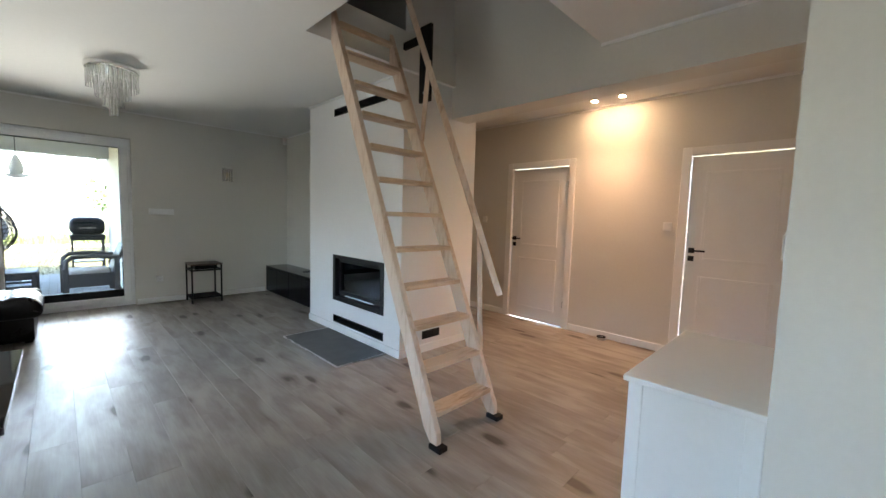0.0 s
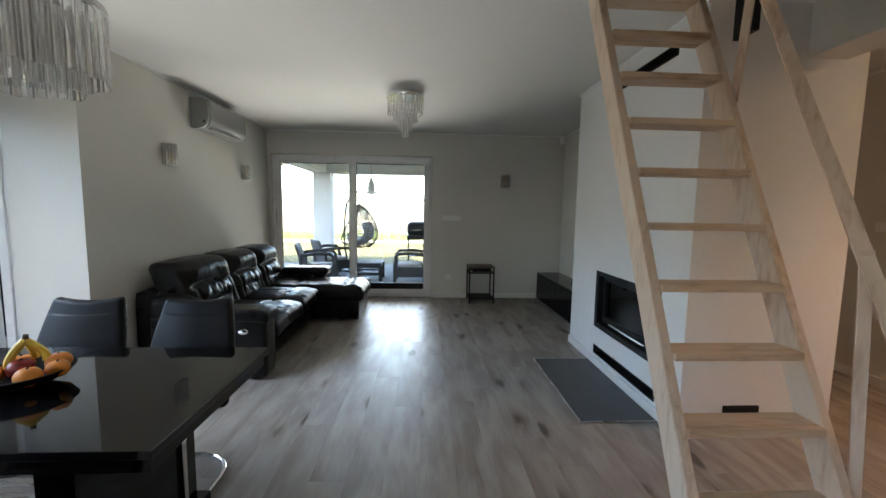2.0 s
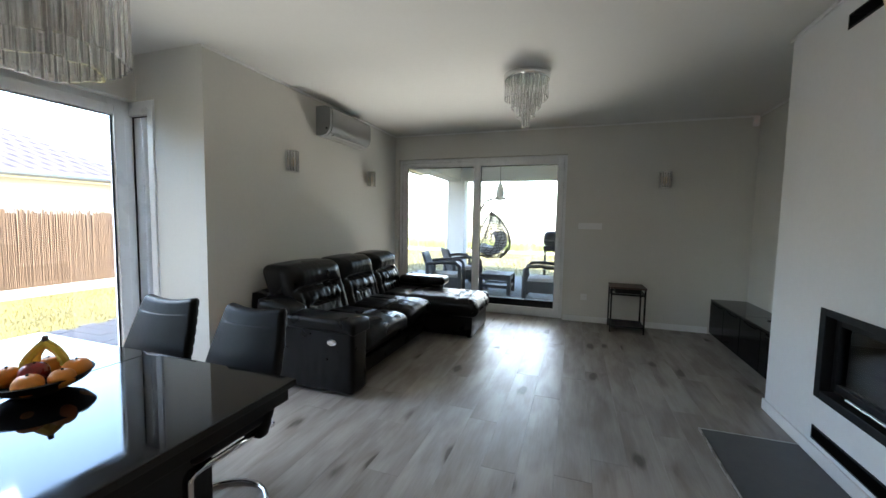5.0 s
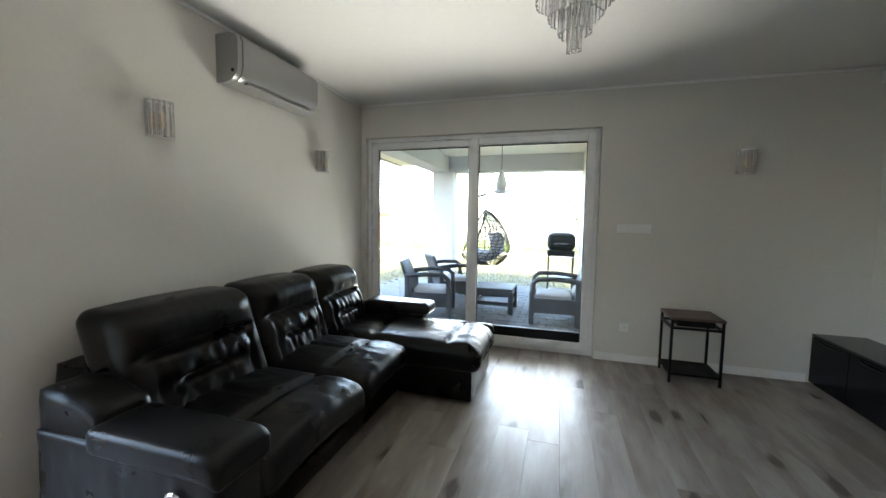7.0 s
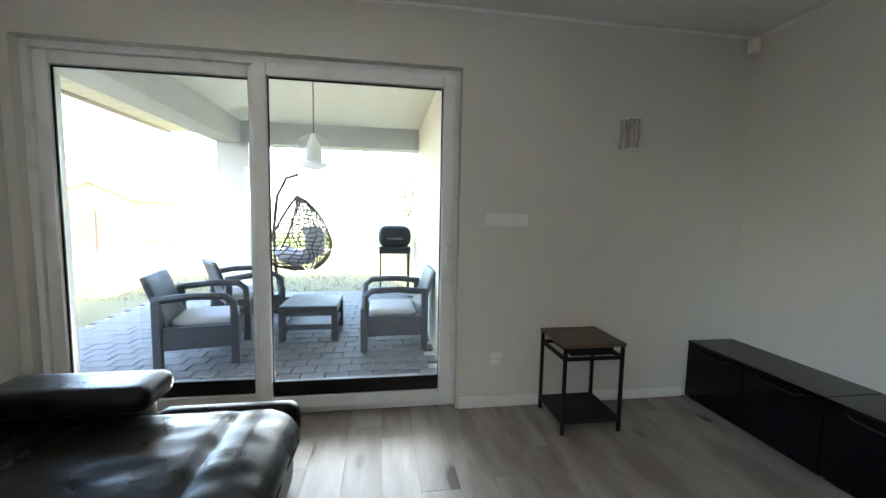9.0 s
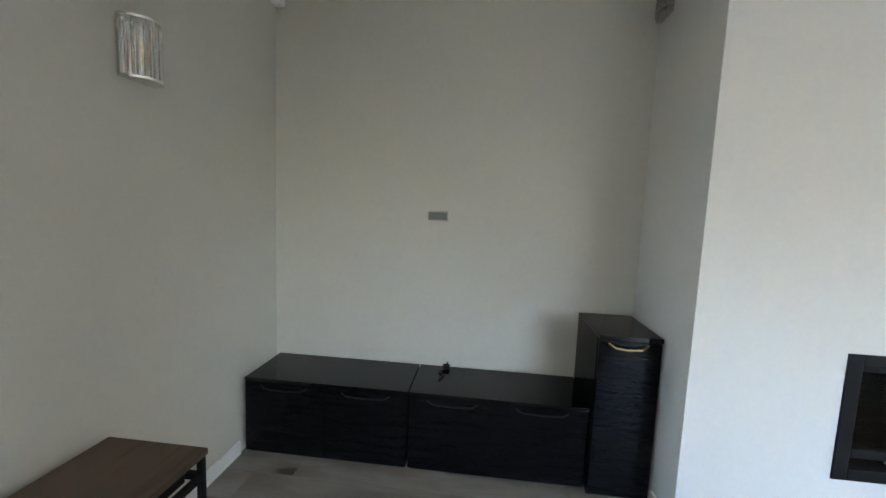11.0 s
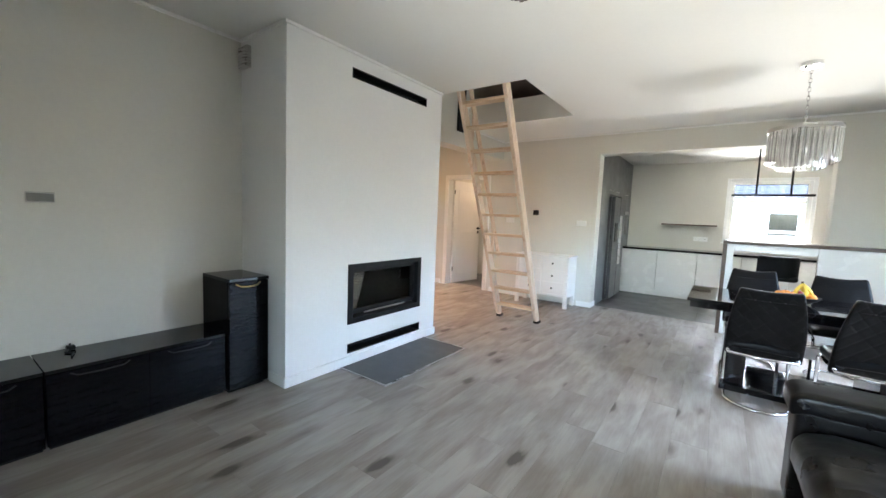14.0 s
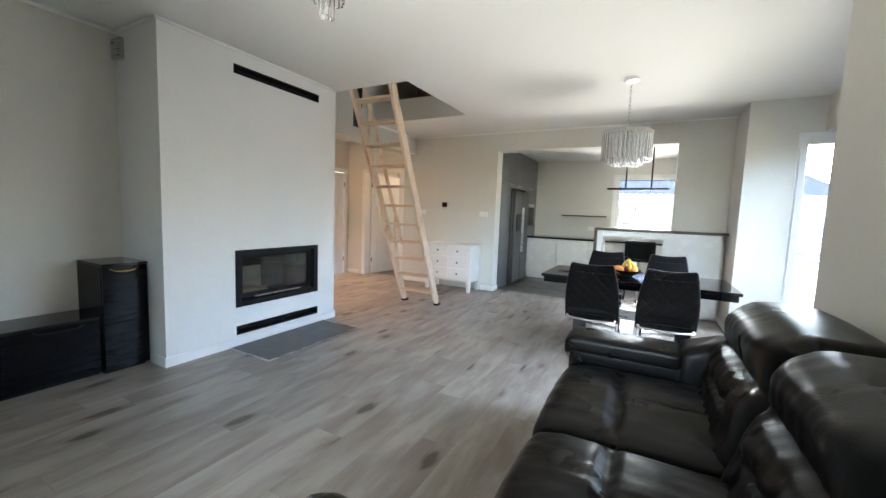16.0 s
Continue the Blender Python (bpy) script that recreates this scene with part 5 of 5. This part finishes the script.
# hanging lamp on the terrace
d = thing("hanging_lamp", "white teardrop lamp hanging in a thin ring", "hanging lamp")
HX, HY, HZ = -0.52, 7.56, 1.86
part("ring", tube(bmesh.new(), [(HX + 0.155 * math.cos(a), HY, HZ + 0.155 * math.sin(a)) for a in [2 * math.pi * i / 36 for i in range(36)]], 0.005, seg=6, closed=True), M_STEEL, d, smooth=0)
part("drop", lathe(bmesh.new(), [(0.001, -0.12), (0.05, -0.11), (0.072, -0.07), (0.075, -0.02), (0.06, 0.05), (0.04, 0.10), (0.02, 0.15)], 22, (HX, HY, HZ)), M_CLEARP, d, smooth=60)
part("saucer", lathe(bmesh.new(), [(0.001, -0.155), (0.07, -0.15), (0.12, -0.115), (0.125, -0.10), (0.118, -0.102), (0.07, -0.135), (0.001, -0.14)], 26, (HX, HY, HZ)), M_CLEARP, d, smooth=60)
part("cord", cyl(bmesh.new(), (HX, HY, HZ + 0.15), (HX, HY, 2.62), 0.004, seg=6), M_BLACK, d)


# ---- terrace furniture ----
def garden_chair(m):
    """Faces -y."""
    d = thing("garden_chair", "dark grey plastic rattan armchair with a pale cushion", "garden chair", m, group="garden chairs")
    part("seat", B(-0.27, -0.28, 0.26, 0.27, 0.24, 0.33, r=0.012), M_RATTAN, d)
    part("cushion", puff(-0.25, -0.28, 0.331, 0.25, 0.20, 0.41, 0.03, None, (8, 8, 3)), M_CUSH, d, smooth=0)
    bm = puff(-0.29, 0.19, 0.30, 0.29, 0.24, 0.80, 0.02, lambda p, u, v, w: Vector((p.x, p.y + 0.17 * w, p.z)), (8, 2, 8))
    part("backrest", bm, M_RATTAN, d, smooth=0)
    for s in (-1, 1):
        part("armrest", tube(bmesh.new(), [(s * 0.33, 0.30, 0.60), (s * 0.34, 0.0, 0.63), (s * 0.34, -0.25, 0.62), (s * 0.34, -0.32, 0.56), (s * 0.34, -0.33, 0.40)], 0.035, seg=6), M_RATTAN, d, smooth=60)
        part("side_panel", B(s * 0.335 - 0.018, -0.30, 0.16, s * 0.335 + 0.018, 0.27, 0.36, r=0.006), M_RATTAN, d)
        for y in (-0.33, 0.27):
            part("leg", B(s * 0.335 - 0.035, y - 0.035, 0.002, s * 0.335 + 0.035, y + 0.035, 0.45 if y < 0 else 0.60, r=0.010), M_RATTAN, d)
    part("front_panel", B(-0.30, -0.31, 0.14, 0.30, -0.285, 0.30, r=0.004), M_RATTAN, d)
    return d


TZ = -0.05
gc = garden_chair(pose(-1.62, 7.93, TZ, 0, 0, 100))
copy_thing(gc, pose(0.22, 8.15, TZ, 0, 0, -88))
copy_thing(gc, pose(-1.62, 9.05, TZ, 0, 0, 125))
gt = thing("garden_table", "low dark grey plastic rattan terrace table", "garden table", pose(-0.70, 8.48, TZ))
part("tabletop", B(-0.30, -0.30, 0.34, 0.30, 0.30, 0.385, r=0.012), M_RATTAN, gt)
for q in ((-0.28, -0.28, 0.28, -0.25), (-0.28, 0.25, 0.28, 0.28), (-0.28, -0.25, -0.25, 0.25), (0.25, -0.25, 0.28, 0.25)):
    part("apron", B(q[0], q[1], 0.27, q[2], q[3], 0.34, r=0.004), M_RATTAN, gt)
    part("lower_rail", B(q[0], q[1], 0.12, q[2], q[3], 0.18, r=0.004), M_RATTAN, gt)
for x in (-0.27, 0.27):
    for y in (-0.27, 0.27):
        part("leg", B(x - 0.035, y - 0.035, 0.002, x + 0.035, y + 0.035, 0.34, r=0.01), M_RATTAN, gt)
part("shelf", B(-0.25, -0.25, 0.135, 0.25, 0.25, 0.155), M_RATTAN, gt)

eg = thing("hanging_egg_chair", "wicker egg chair with pale cushions on a curved stand", "hanging chair", pose(-1.12, 9.75, TZ, 0, 0, 0))
bm = bmesh.new()


def egg(a, t):
    """The shell at height t (0 to 1) and angle a from one rim (-1) round the back to the other (1); open towards -x."""
    front = -0.44 * min(1, 6 * t) ** 0.6 * (1 - t)
    rear = 0.50 * math.sin(math.pi * (0.06 + 0.94 * t) ** 0.85) ** 0.62 * (1.06 - 0.35 * t)
    half = 0.46 * math.sin(math.pi * min(1, 0.04 + 0.96 * t)) ** 0.7 * (1.12 - 0.35 * t)
    p = a * math.pi / 2
    return Vector((front + (rear - front) * math.cos(p), half * math.sin(p), 0.56 + 1.05 * t))


for i in range(23):
    a = -1 + 2 * i / 22
    tube(bm, [egg(max(-1, min(1, a + 0.05 * math.sin(k * 1.1 + i))), k / 14) for k in range(15)], 0.008, seg=4)
for k in range(1, 17):
    tube(bm, [egg(-1 + 2 * j / 22, (k + 0.25 * math.sin(j * 1.7 + k)) / 17.5) for j in range(23)], 0.007, seg=4)
part("basket", bm, mat("dark_wicker", (0.035, 0.03, 0.028), 0.6), eg, "dark wicker basket")
part("rim", tube(bmesh.new(), [egg(-1, k / 16) for k in range(17)] + [egg(1, k / 16) for k in range(15, -1, -1)], 0.016, seg=6), M_BLACK, eg, smooth=60)
part("back_cushion", puff(0.16, -0.27, 0.74, 0.30, 0.27, 1.18, 0.06, lambda p, u, v, w: Vector((p.x + 0.07 * math.sin(math.pi * w) - 0.10 * (2 * v - 1) ** 2, p.y, p.z)), (4, 10, 10)), M_CUSH, eg, "pale grey back cushion", smooth=0)
part("cushion", puff(-0.26, -0.27, 0.62, 0.26, 0.27, 0.76, 0.06, lambda p, u, v, w: Vector((p.x, p.y, p.z + 0.08 * (2 * u - 1) ** 2 + 0.08 * (2 * v - 1) ** 2)), (10, 10, 4)), M_CUSH, eg, "pale grey cushion", smooth=0)
part("stand", tube(bmesh.new(), [(-0.35, 0.45, 0.02), (-0.44, 0.48, 0.5), (-0.45, 0.46, 1.1), (-0.36, 0.32, 1.60), (-0.18, 0.14, 1.86), (0.0, 0.0, 1.90)], 0.024, seg=10), M_BLACK, eg, smooth=60)
part("chain", cyl(bmesh.new(), (0, 0, 1.60), (0, 0, 1.90), 0.008, seg=6), M_STEEL, eg)
part("base_ring", tube(bmesh.new(), [(0.5 * math.cos(a), 0.1 + 0.5 * math.sin(a), 0.022) for a in [2 * math.pi * i / 30 for i in range(30)]], 0.02, seg=8, closed=True), M_BLACK, eg, smooth=60)

gr = thing("barbecue_grill", "black covered kettle barbecue on thin legs", "barbecue", pose(0.28, 10.75, TZ))
part("lid", puff(-0.28, -0.24, 0.805, 0.28, 0.24, 1.18, 0.14, None, (12, 10, 8)), M_BLACK, gr, smooth=0)
part("bowl", B(-0.27, -0.23, 0.70, 0.27, 0.23, 0.82, r=0.02), M_BLACK, gr)
part("shelf", B(-0.45, -0.2, 0.82, -0.28, 0.2, 0.84, r=0.004), M_GREYMET, gr)
part("lower_shelf", B(-0.25, -0.2, 0.25, 0.25, 0.2, 0.27), M_BLACK, gr)
for x in (-0.24, 0.24):
    for y in (-0.2, 0.2):
        part("leg", cyl(bmesh.new(), (x, y, 0.002), (x, y, 0.70), 0.014, seg=8), M_BLACK, gr)
part("lid_handle", tube(bmesh.new(), [(-0.12, -0.24, 0.95), (-0.12, -0.29, 0.96), (0.12, -0.29, 0.96), (0.12, -0.24, 0.95)], 0.01, seg=6), M_STEEL, gr)

# ---- fence and neighbours ----
fn = thing("reed_fence", "brown reed screen fence with wire mesh and posts", "fence")
part("concrete_base", B(-8.28, -14, GZ - 0.1, -8.20, 19, GZ + 0.16, r=0.005), M_CONC, fn)
rnd = random.Random(5)
vs, fs = [], []
for i in range(3000):
    y = -14 + 33 * i / 3000
    k = len(vs)
    h, o, l = 1.39 + rnd.uniform(-0.06, 0.05), rnd.uniform(-0.004, 0.004), rnd.uniform(-0.02, 0.02)
    w = 0.010
    for z, s in ((GZ + 0.16, 0), (h, l)):
        vs += [(-8.24 + o - w, y + s, z), (-8.24 + o, y - w + s, z), (-8.24 + o + w, y + s, z), (-8.24 + o, y + w + s, z)]
    fs += [(k + a, k + (a + 1) % 4, k + 4 + (a + 1) % 4, k + 4 + a) for a in range(4)] + [(k + 4, k + 5, k + 6, k + 7)]
me = bpy.data.meshes.new("reeds")
me.from_pydata(vs, [], fs)
me.materials.append(M_REED)
ob = new("reeds", me)
ob.parent = fn
ob["kind"] = "stuff"
part("backing", B(-8.262, -14, GZ + 0.16, -8.249, 19, 1.33), M_REED, fn)
for i in range(14):
    part("post", B(-8.20, -13.5 + 2.5 * i, GZ, -8.15, -13.45 + 2.5 * i, 1.45, r=0.006), M_REED, fn)


def tree(x, y, h, r, seed, label, group="garden trees"):
    rnd = random.Random(seed)
    d = thing("tree", label, "tree", pose(x, y, GZ), group=group)
    bm = cyl(bmesh.new(), (0, 0, -0.1), (0.1, 0, h * 0.55), 0.035 * h, 0.015 * h, seg=9)
    tips = []
    for i in range(9):
        a = rnd.uniform(0, 6.28)
        z = h * rnd.uniform(0.25, 0.55)
        t = (r * 0.7 * math.cos(a), r * 0.7 * math.sin(a), z + h * rnd.uniform(0.15, 0.35))
        cyl(bm, (0.06, 0, z), t, 0.012 * h, 0.004 * h, seg=6)
        tips.append(Vector(t))
    tips.append(Vector((0, 0, h * 0.8)))
    part("trunk", bm, M_BARK, d)
    vs, fs = [], []
    for i in range(2600):
        c = rnd.choice(tips)
        p = c + Vector((rnd.gauss(0, 1), rnd.gauss(0, 1), rnd.gauss(0, 0.9))) * r * 0.27
        n = Vector((rnd.gauss(0, 1), rnd.gauss(0, 1), rnd.gauss(0, 1))).normalized()
        u = n.orthogonal().normalized() * 0.022 * h
        w = n.cross(u) * 0.7
        k = len(vs)
        vs += [p - u, p + w, p + u, p - w]
        fs.append((k, k + 1, k + 2, k + 3))
    me = bpy.data.meshes.new("crown")
    me.from_pydata(vs, [], fs)
    me.materials.append(M_LEAF)
    ob = new("crown", me)
    ob.parent = d
    ob["kind"] = "stuff"
    return d


tree(-16.5, 15.5, 6.2, 2.6, 11, "leafy green tree behind the neighbour's house")
tree(-20, 17.5, 6.8, 3.0, 12, "leafy green tree behind the neighbour's house")
tree(2.0, 16.0, 4.0, 1.25, 13, "young leafy tree at the edge of the field")
rnd = random.Random(21)
for i in range(9):
    tree(-60 + i * 13 + rnd.uniform(-4, 4), 80 + rnd.uniform(-8, 12), rnd.uniform(2.4, 3.8), rnd.uniform(2.5, 4), 30 + i, "distant tree beyond the field", "distant trees")


def tiled_slope(bm, a, b, c, e, nu, nv):
    """A roof slope a b (eave) c e (top) in rippled tiles."""
    a, b, c, e = map(Vector, (a, b, c, e))
    n = (b - a).cross(e - a).normalized()
    if n.z < 0:
        n = -n
    g = []
    for j in range(nv * 2 + 1):
        t = (j // 2 + (1 if j % 2 else 0) * 0.98) / nv
        t = min(1, t)
        row = []
        for i in range(nu * 6 + 1):
            s = i / (nu * 6)
            p = (a.lerp(b, s)).lerp(e.lerp(c, s), t)
            row.append(bm.verts.new(p + n * (0.025 * math.sin(2 * math.pi * i / 6) + (0.045 if j % 2 == 0 else 0.0))))
        g.append(row)
    for j in range(nv * 2):
        for i in range(nu * 6):
            bm.faces.new((g[j][i], g[j][i + 1], g[j + 1][i + 1], g[j + 1][i]))


hs = thing("neighbour_house", "white neighbour house with a purple tiled hip roof", "house")
part("wall", B(-24, -6, GZ, -14.6, 10.2, 2.55), M_WHITEREND, hs)
bm = bmesh.new()
tiled_slope(bm, (-13.9, -7, 2.45), (-13.9, 11.0, 2.45), (-18.5, 6.0, 5.2), (-18.5, -2.0, 5.2), 44, 15)
part("roof", bm, M_ROOF, hs, smooth=0)
bm = bmesh.new()
tiled_slope(bm, (-13.9, 11.0, 2.45), (-24.5, 11.0, 2.45), (-19.5, 6.0, 5.2), (-18.5, 6.0, 5.2), 26, 15)
part("roof", bm, M_ROOF, hs, smooth=0)
part("soffit", B(-24.3, -6.9, 2.36, -13.95, 10.95, 2.42), M_CREAM, hs)
part("gutter", tube(bmesh.new(), [(-13.84, -7, 2.44), (-13.84, 11.05, 2.44)], 0.07, seg=8), M_GREYMET, hs, smooth=0)
part("downpipe", tube(bmesh.new(), [(-13.9, 10.0, 2.40), (-14.3, 10.0, 2.15), (-14.5, 10.0, 2.0), (-14.5, 10.0, GZ)], 0.05, seg=8), M_GREYMET, hs, smooth=0)
sh = thing("garden_shed", "red boarded garden shed with a grey roof", "shed")
part("wall", B(-15.0, 24, GZ, -11.5, 28, 1.75), M_REDROOF, sh)
bm = bmesh.new()
v = [bm.verts.new(p) for p in ((-15.0, 24, 1.75), (-11.5, 24, 1.75), (-13.25, 24, 2.5), (-15.0, 28, 1.75), (-11.5, 28, 1.75), (-13.25, 28, 2.5))]
for q in ((0, 1, 2), (3, 5, 4), (0, 2, 5, 3), (1, 4, 5, 2), (0, 3, 4, 1)):
    bm.faces.new([v[i] for i in q])
part("gable", bm, M_REDROOF, sh)
for s in (-1, 1):
    bm = bmesh.new()
    v = [bm.verts.new(p) for p in ((-13.25, 23.8, 2.56), (-13.25, 28.2, 2.56), (-13.25 + s * 2.0, 28.2, 1.70), (-13.25 + s * 2.0, 23.8, 1.70))]
    bm.faces.new(v)
    bmesh.ops.solidify(bm, geom=bm.faces[:], thickness=0.05)
    part("roof", bm, M_CONC, sh)
# street side, seen by the kitchen window
ho = thing("street_house", "pale house with a dark roof across the street", "house")
part("wall", B(-9, -26, GZ, 3, -20, 2.8), M_WHITEREND, ho)
bm = bmesh.new()
tiled_slope(bm, (-10, -19.3, 2.7), (4, -19.3, 2.7), (2, -23, 4.6), (-8, -23, 4.6), 34, 12)
part("roof", bm, M_ROOF, ho, smooth=0)
for x in (-6.5, -3.5, -0.5):
    w = part("window", B(x, -20.0, 0.9, x + 1.1, -19.96, 2.1), M_GLOSS, ho)
    part("frame", box(B(x - 0.07, -20.0, 0.82, x, -19.93, 2.18), x + 1.1, -20.0, 0.82, x + 1.17, -19.93, 2.18), M_PVC, w)
sf = thing("slat_fence", "dark horizontal slat fence along the street", "fence")
for i in range(7):
    part("post", B(-9 + i * 2, -11.06, GZ, -8.92 + i * 2, -10.98, 1.35), M_GREYMET, sf)
for i in range(8):
    part("slat", B(-9, -10.98, 0.05 + i * 0.16, 3.1, -10.95, 0.16 + i * 0.16), M_GREYMET, sf)

# ---- pieces of floors and pavements ----
fl = bpy.data.objects["floor"]
rnd = random.Random(7)
W = 0.193
x = -2.813
while x < 4.29:
    xc = x + W / 2
    if xc < WEST:
        spans = ((0.502, 3.198),)
    elif xc < 2.19:
        spans = ((-0.418, 6.56),)
    elif xc < 2.71:
        spans = ((-0.418, 2.528), (4.352, 6.498))
    elif xc < 2.99:
        spans = ((-0.418, 2.528),)
    else:
        spans = ((-0.418, 4.598),)
    for a, b in spans:
        y = a - rnd.uniform(0, 1.2)
        while y < b:
            y1 = y + 1.38
            c, e = max(a, y) + 0.0006, min(b, y1) - 0.0006
            if e - c > 0.02:
                x1 = min(x + W, 4.299)
                g = 0.0004
                me = bpy.data.meshes.new("plank")
                me.from_pydata([(x + g, c, -0.013), (x1 - g, c, -0.013), (x1 - g, e, -0.013), (x + g, e, -0.013),
                                (x + g, c, -0.0006), (x1 - g, c, -0.0006), (x1 - g, e, -0.0006), (x + g, e, -0.0006),
                                (x + g + 0.0006, c + 0.0006, 0), (x1 - g - 0.0006, c + 0.0006, 0), (x1 - g - 0.0006, e - 0.0006, 0), (x + g + 0.0006, e - 0.0006, 0)], [],
                               [(0, 1, 5, 4), (1, 2, 6, 5), (2, 3, 7, 6), (3, 0, 4, 7), (4, 5, 9, 8), (5, 6, 10, 9), (6, 7, 11, 10), (7, 4, 8, 11), (8, 9, 10, 11)])
                me.materials.append(M_PLANK)
                new("plank", me).parent = fl
            y = y1
    x += W

kf = bpy.data.objects["floor_kitchen"]
tm = finish("tile", B(0.001, 0.001, -0.008, 0.598, 0.598, 0, r=0.0015, seg=1), M_TILE)
for i in range(11):
    for j in range(4):
        xx, yy = -2.06 + 0.6 * i, -1.02 - 0.6 * j
        if xx < 4.2:
            t = new("tile", tm)
            t.parent = kf
            t.location = (xx, yy, 0)

tb = bpy.data.objects["terrace_base"]
pm = finish("paver", B(0.003, 0.003, -0.03, 0.197, 0.157, 0.0, r=0.005, seg=1), M_PAVER)
rest = bmesh.new()
near = 0
for j in range(25):
    for i in range(21):
        xx, yy = -3.4 + 0.2 * i + (0.1 if j % 2 else 0), 6.86 + 0.16 * j
        if xx + 0.2 > 0.62:
            continue
        dz = -0.05 + rnd.uniform(-0.002, 0.002)
        if near < 300 and xx > -2.9 and j < 19:
            p = new("paver", pm)
            p.parent = tb
            p.location = (xx, yy, dz)
            near += 1
        else:
            box(rest, xx + 0.003, yy + 0.003, -0.08, xx + 0.197, yy + 0.157, dz)
ob = part("paver_rest", rest, M_PAVER, tb)
ob["kind"] = "stuff"
path = bmesh.new()
for j in range(60):
    for i in range(11):
        xx, yy = -5.16 + 0.2 * i + (0.1 if j % 2 else 0), -2.4 + 0.16 * j
        box(path, xx + 0.003, yy + 0.003, -0.10, xx + 0.197, yy + 0.157, -0.06 + rnd.uniform(-0.002, 0.002))
tagged(part("garden_path", path, M_PAVER), "grey paver path beside the dining bay", "pavement", kind="stuff")
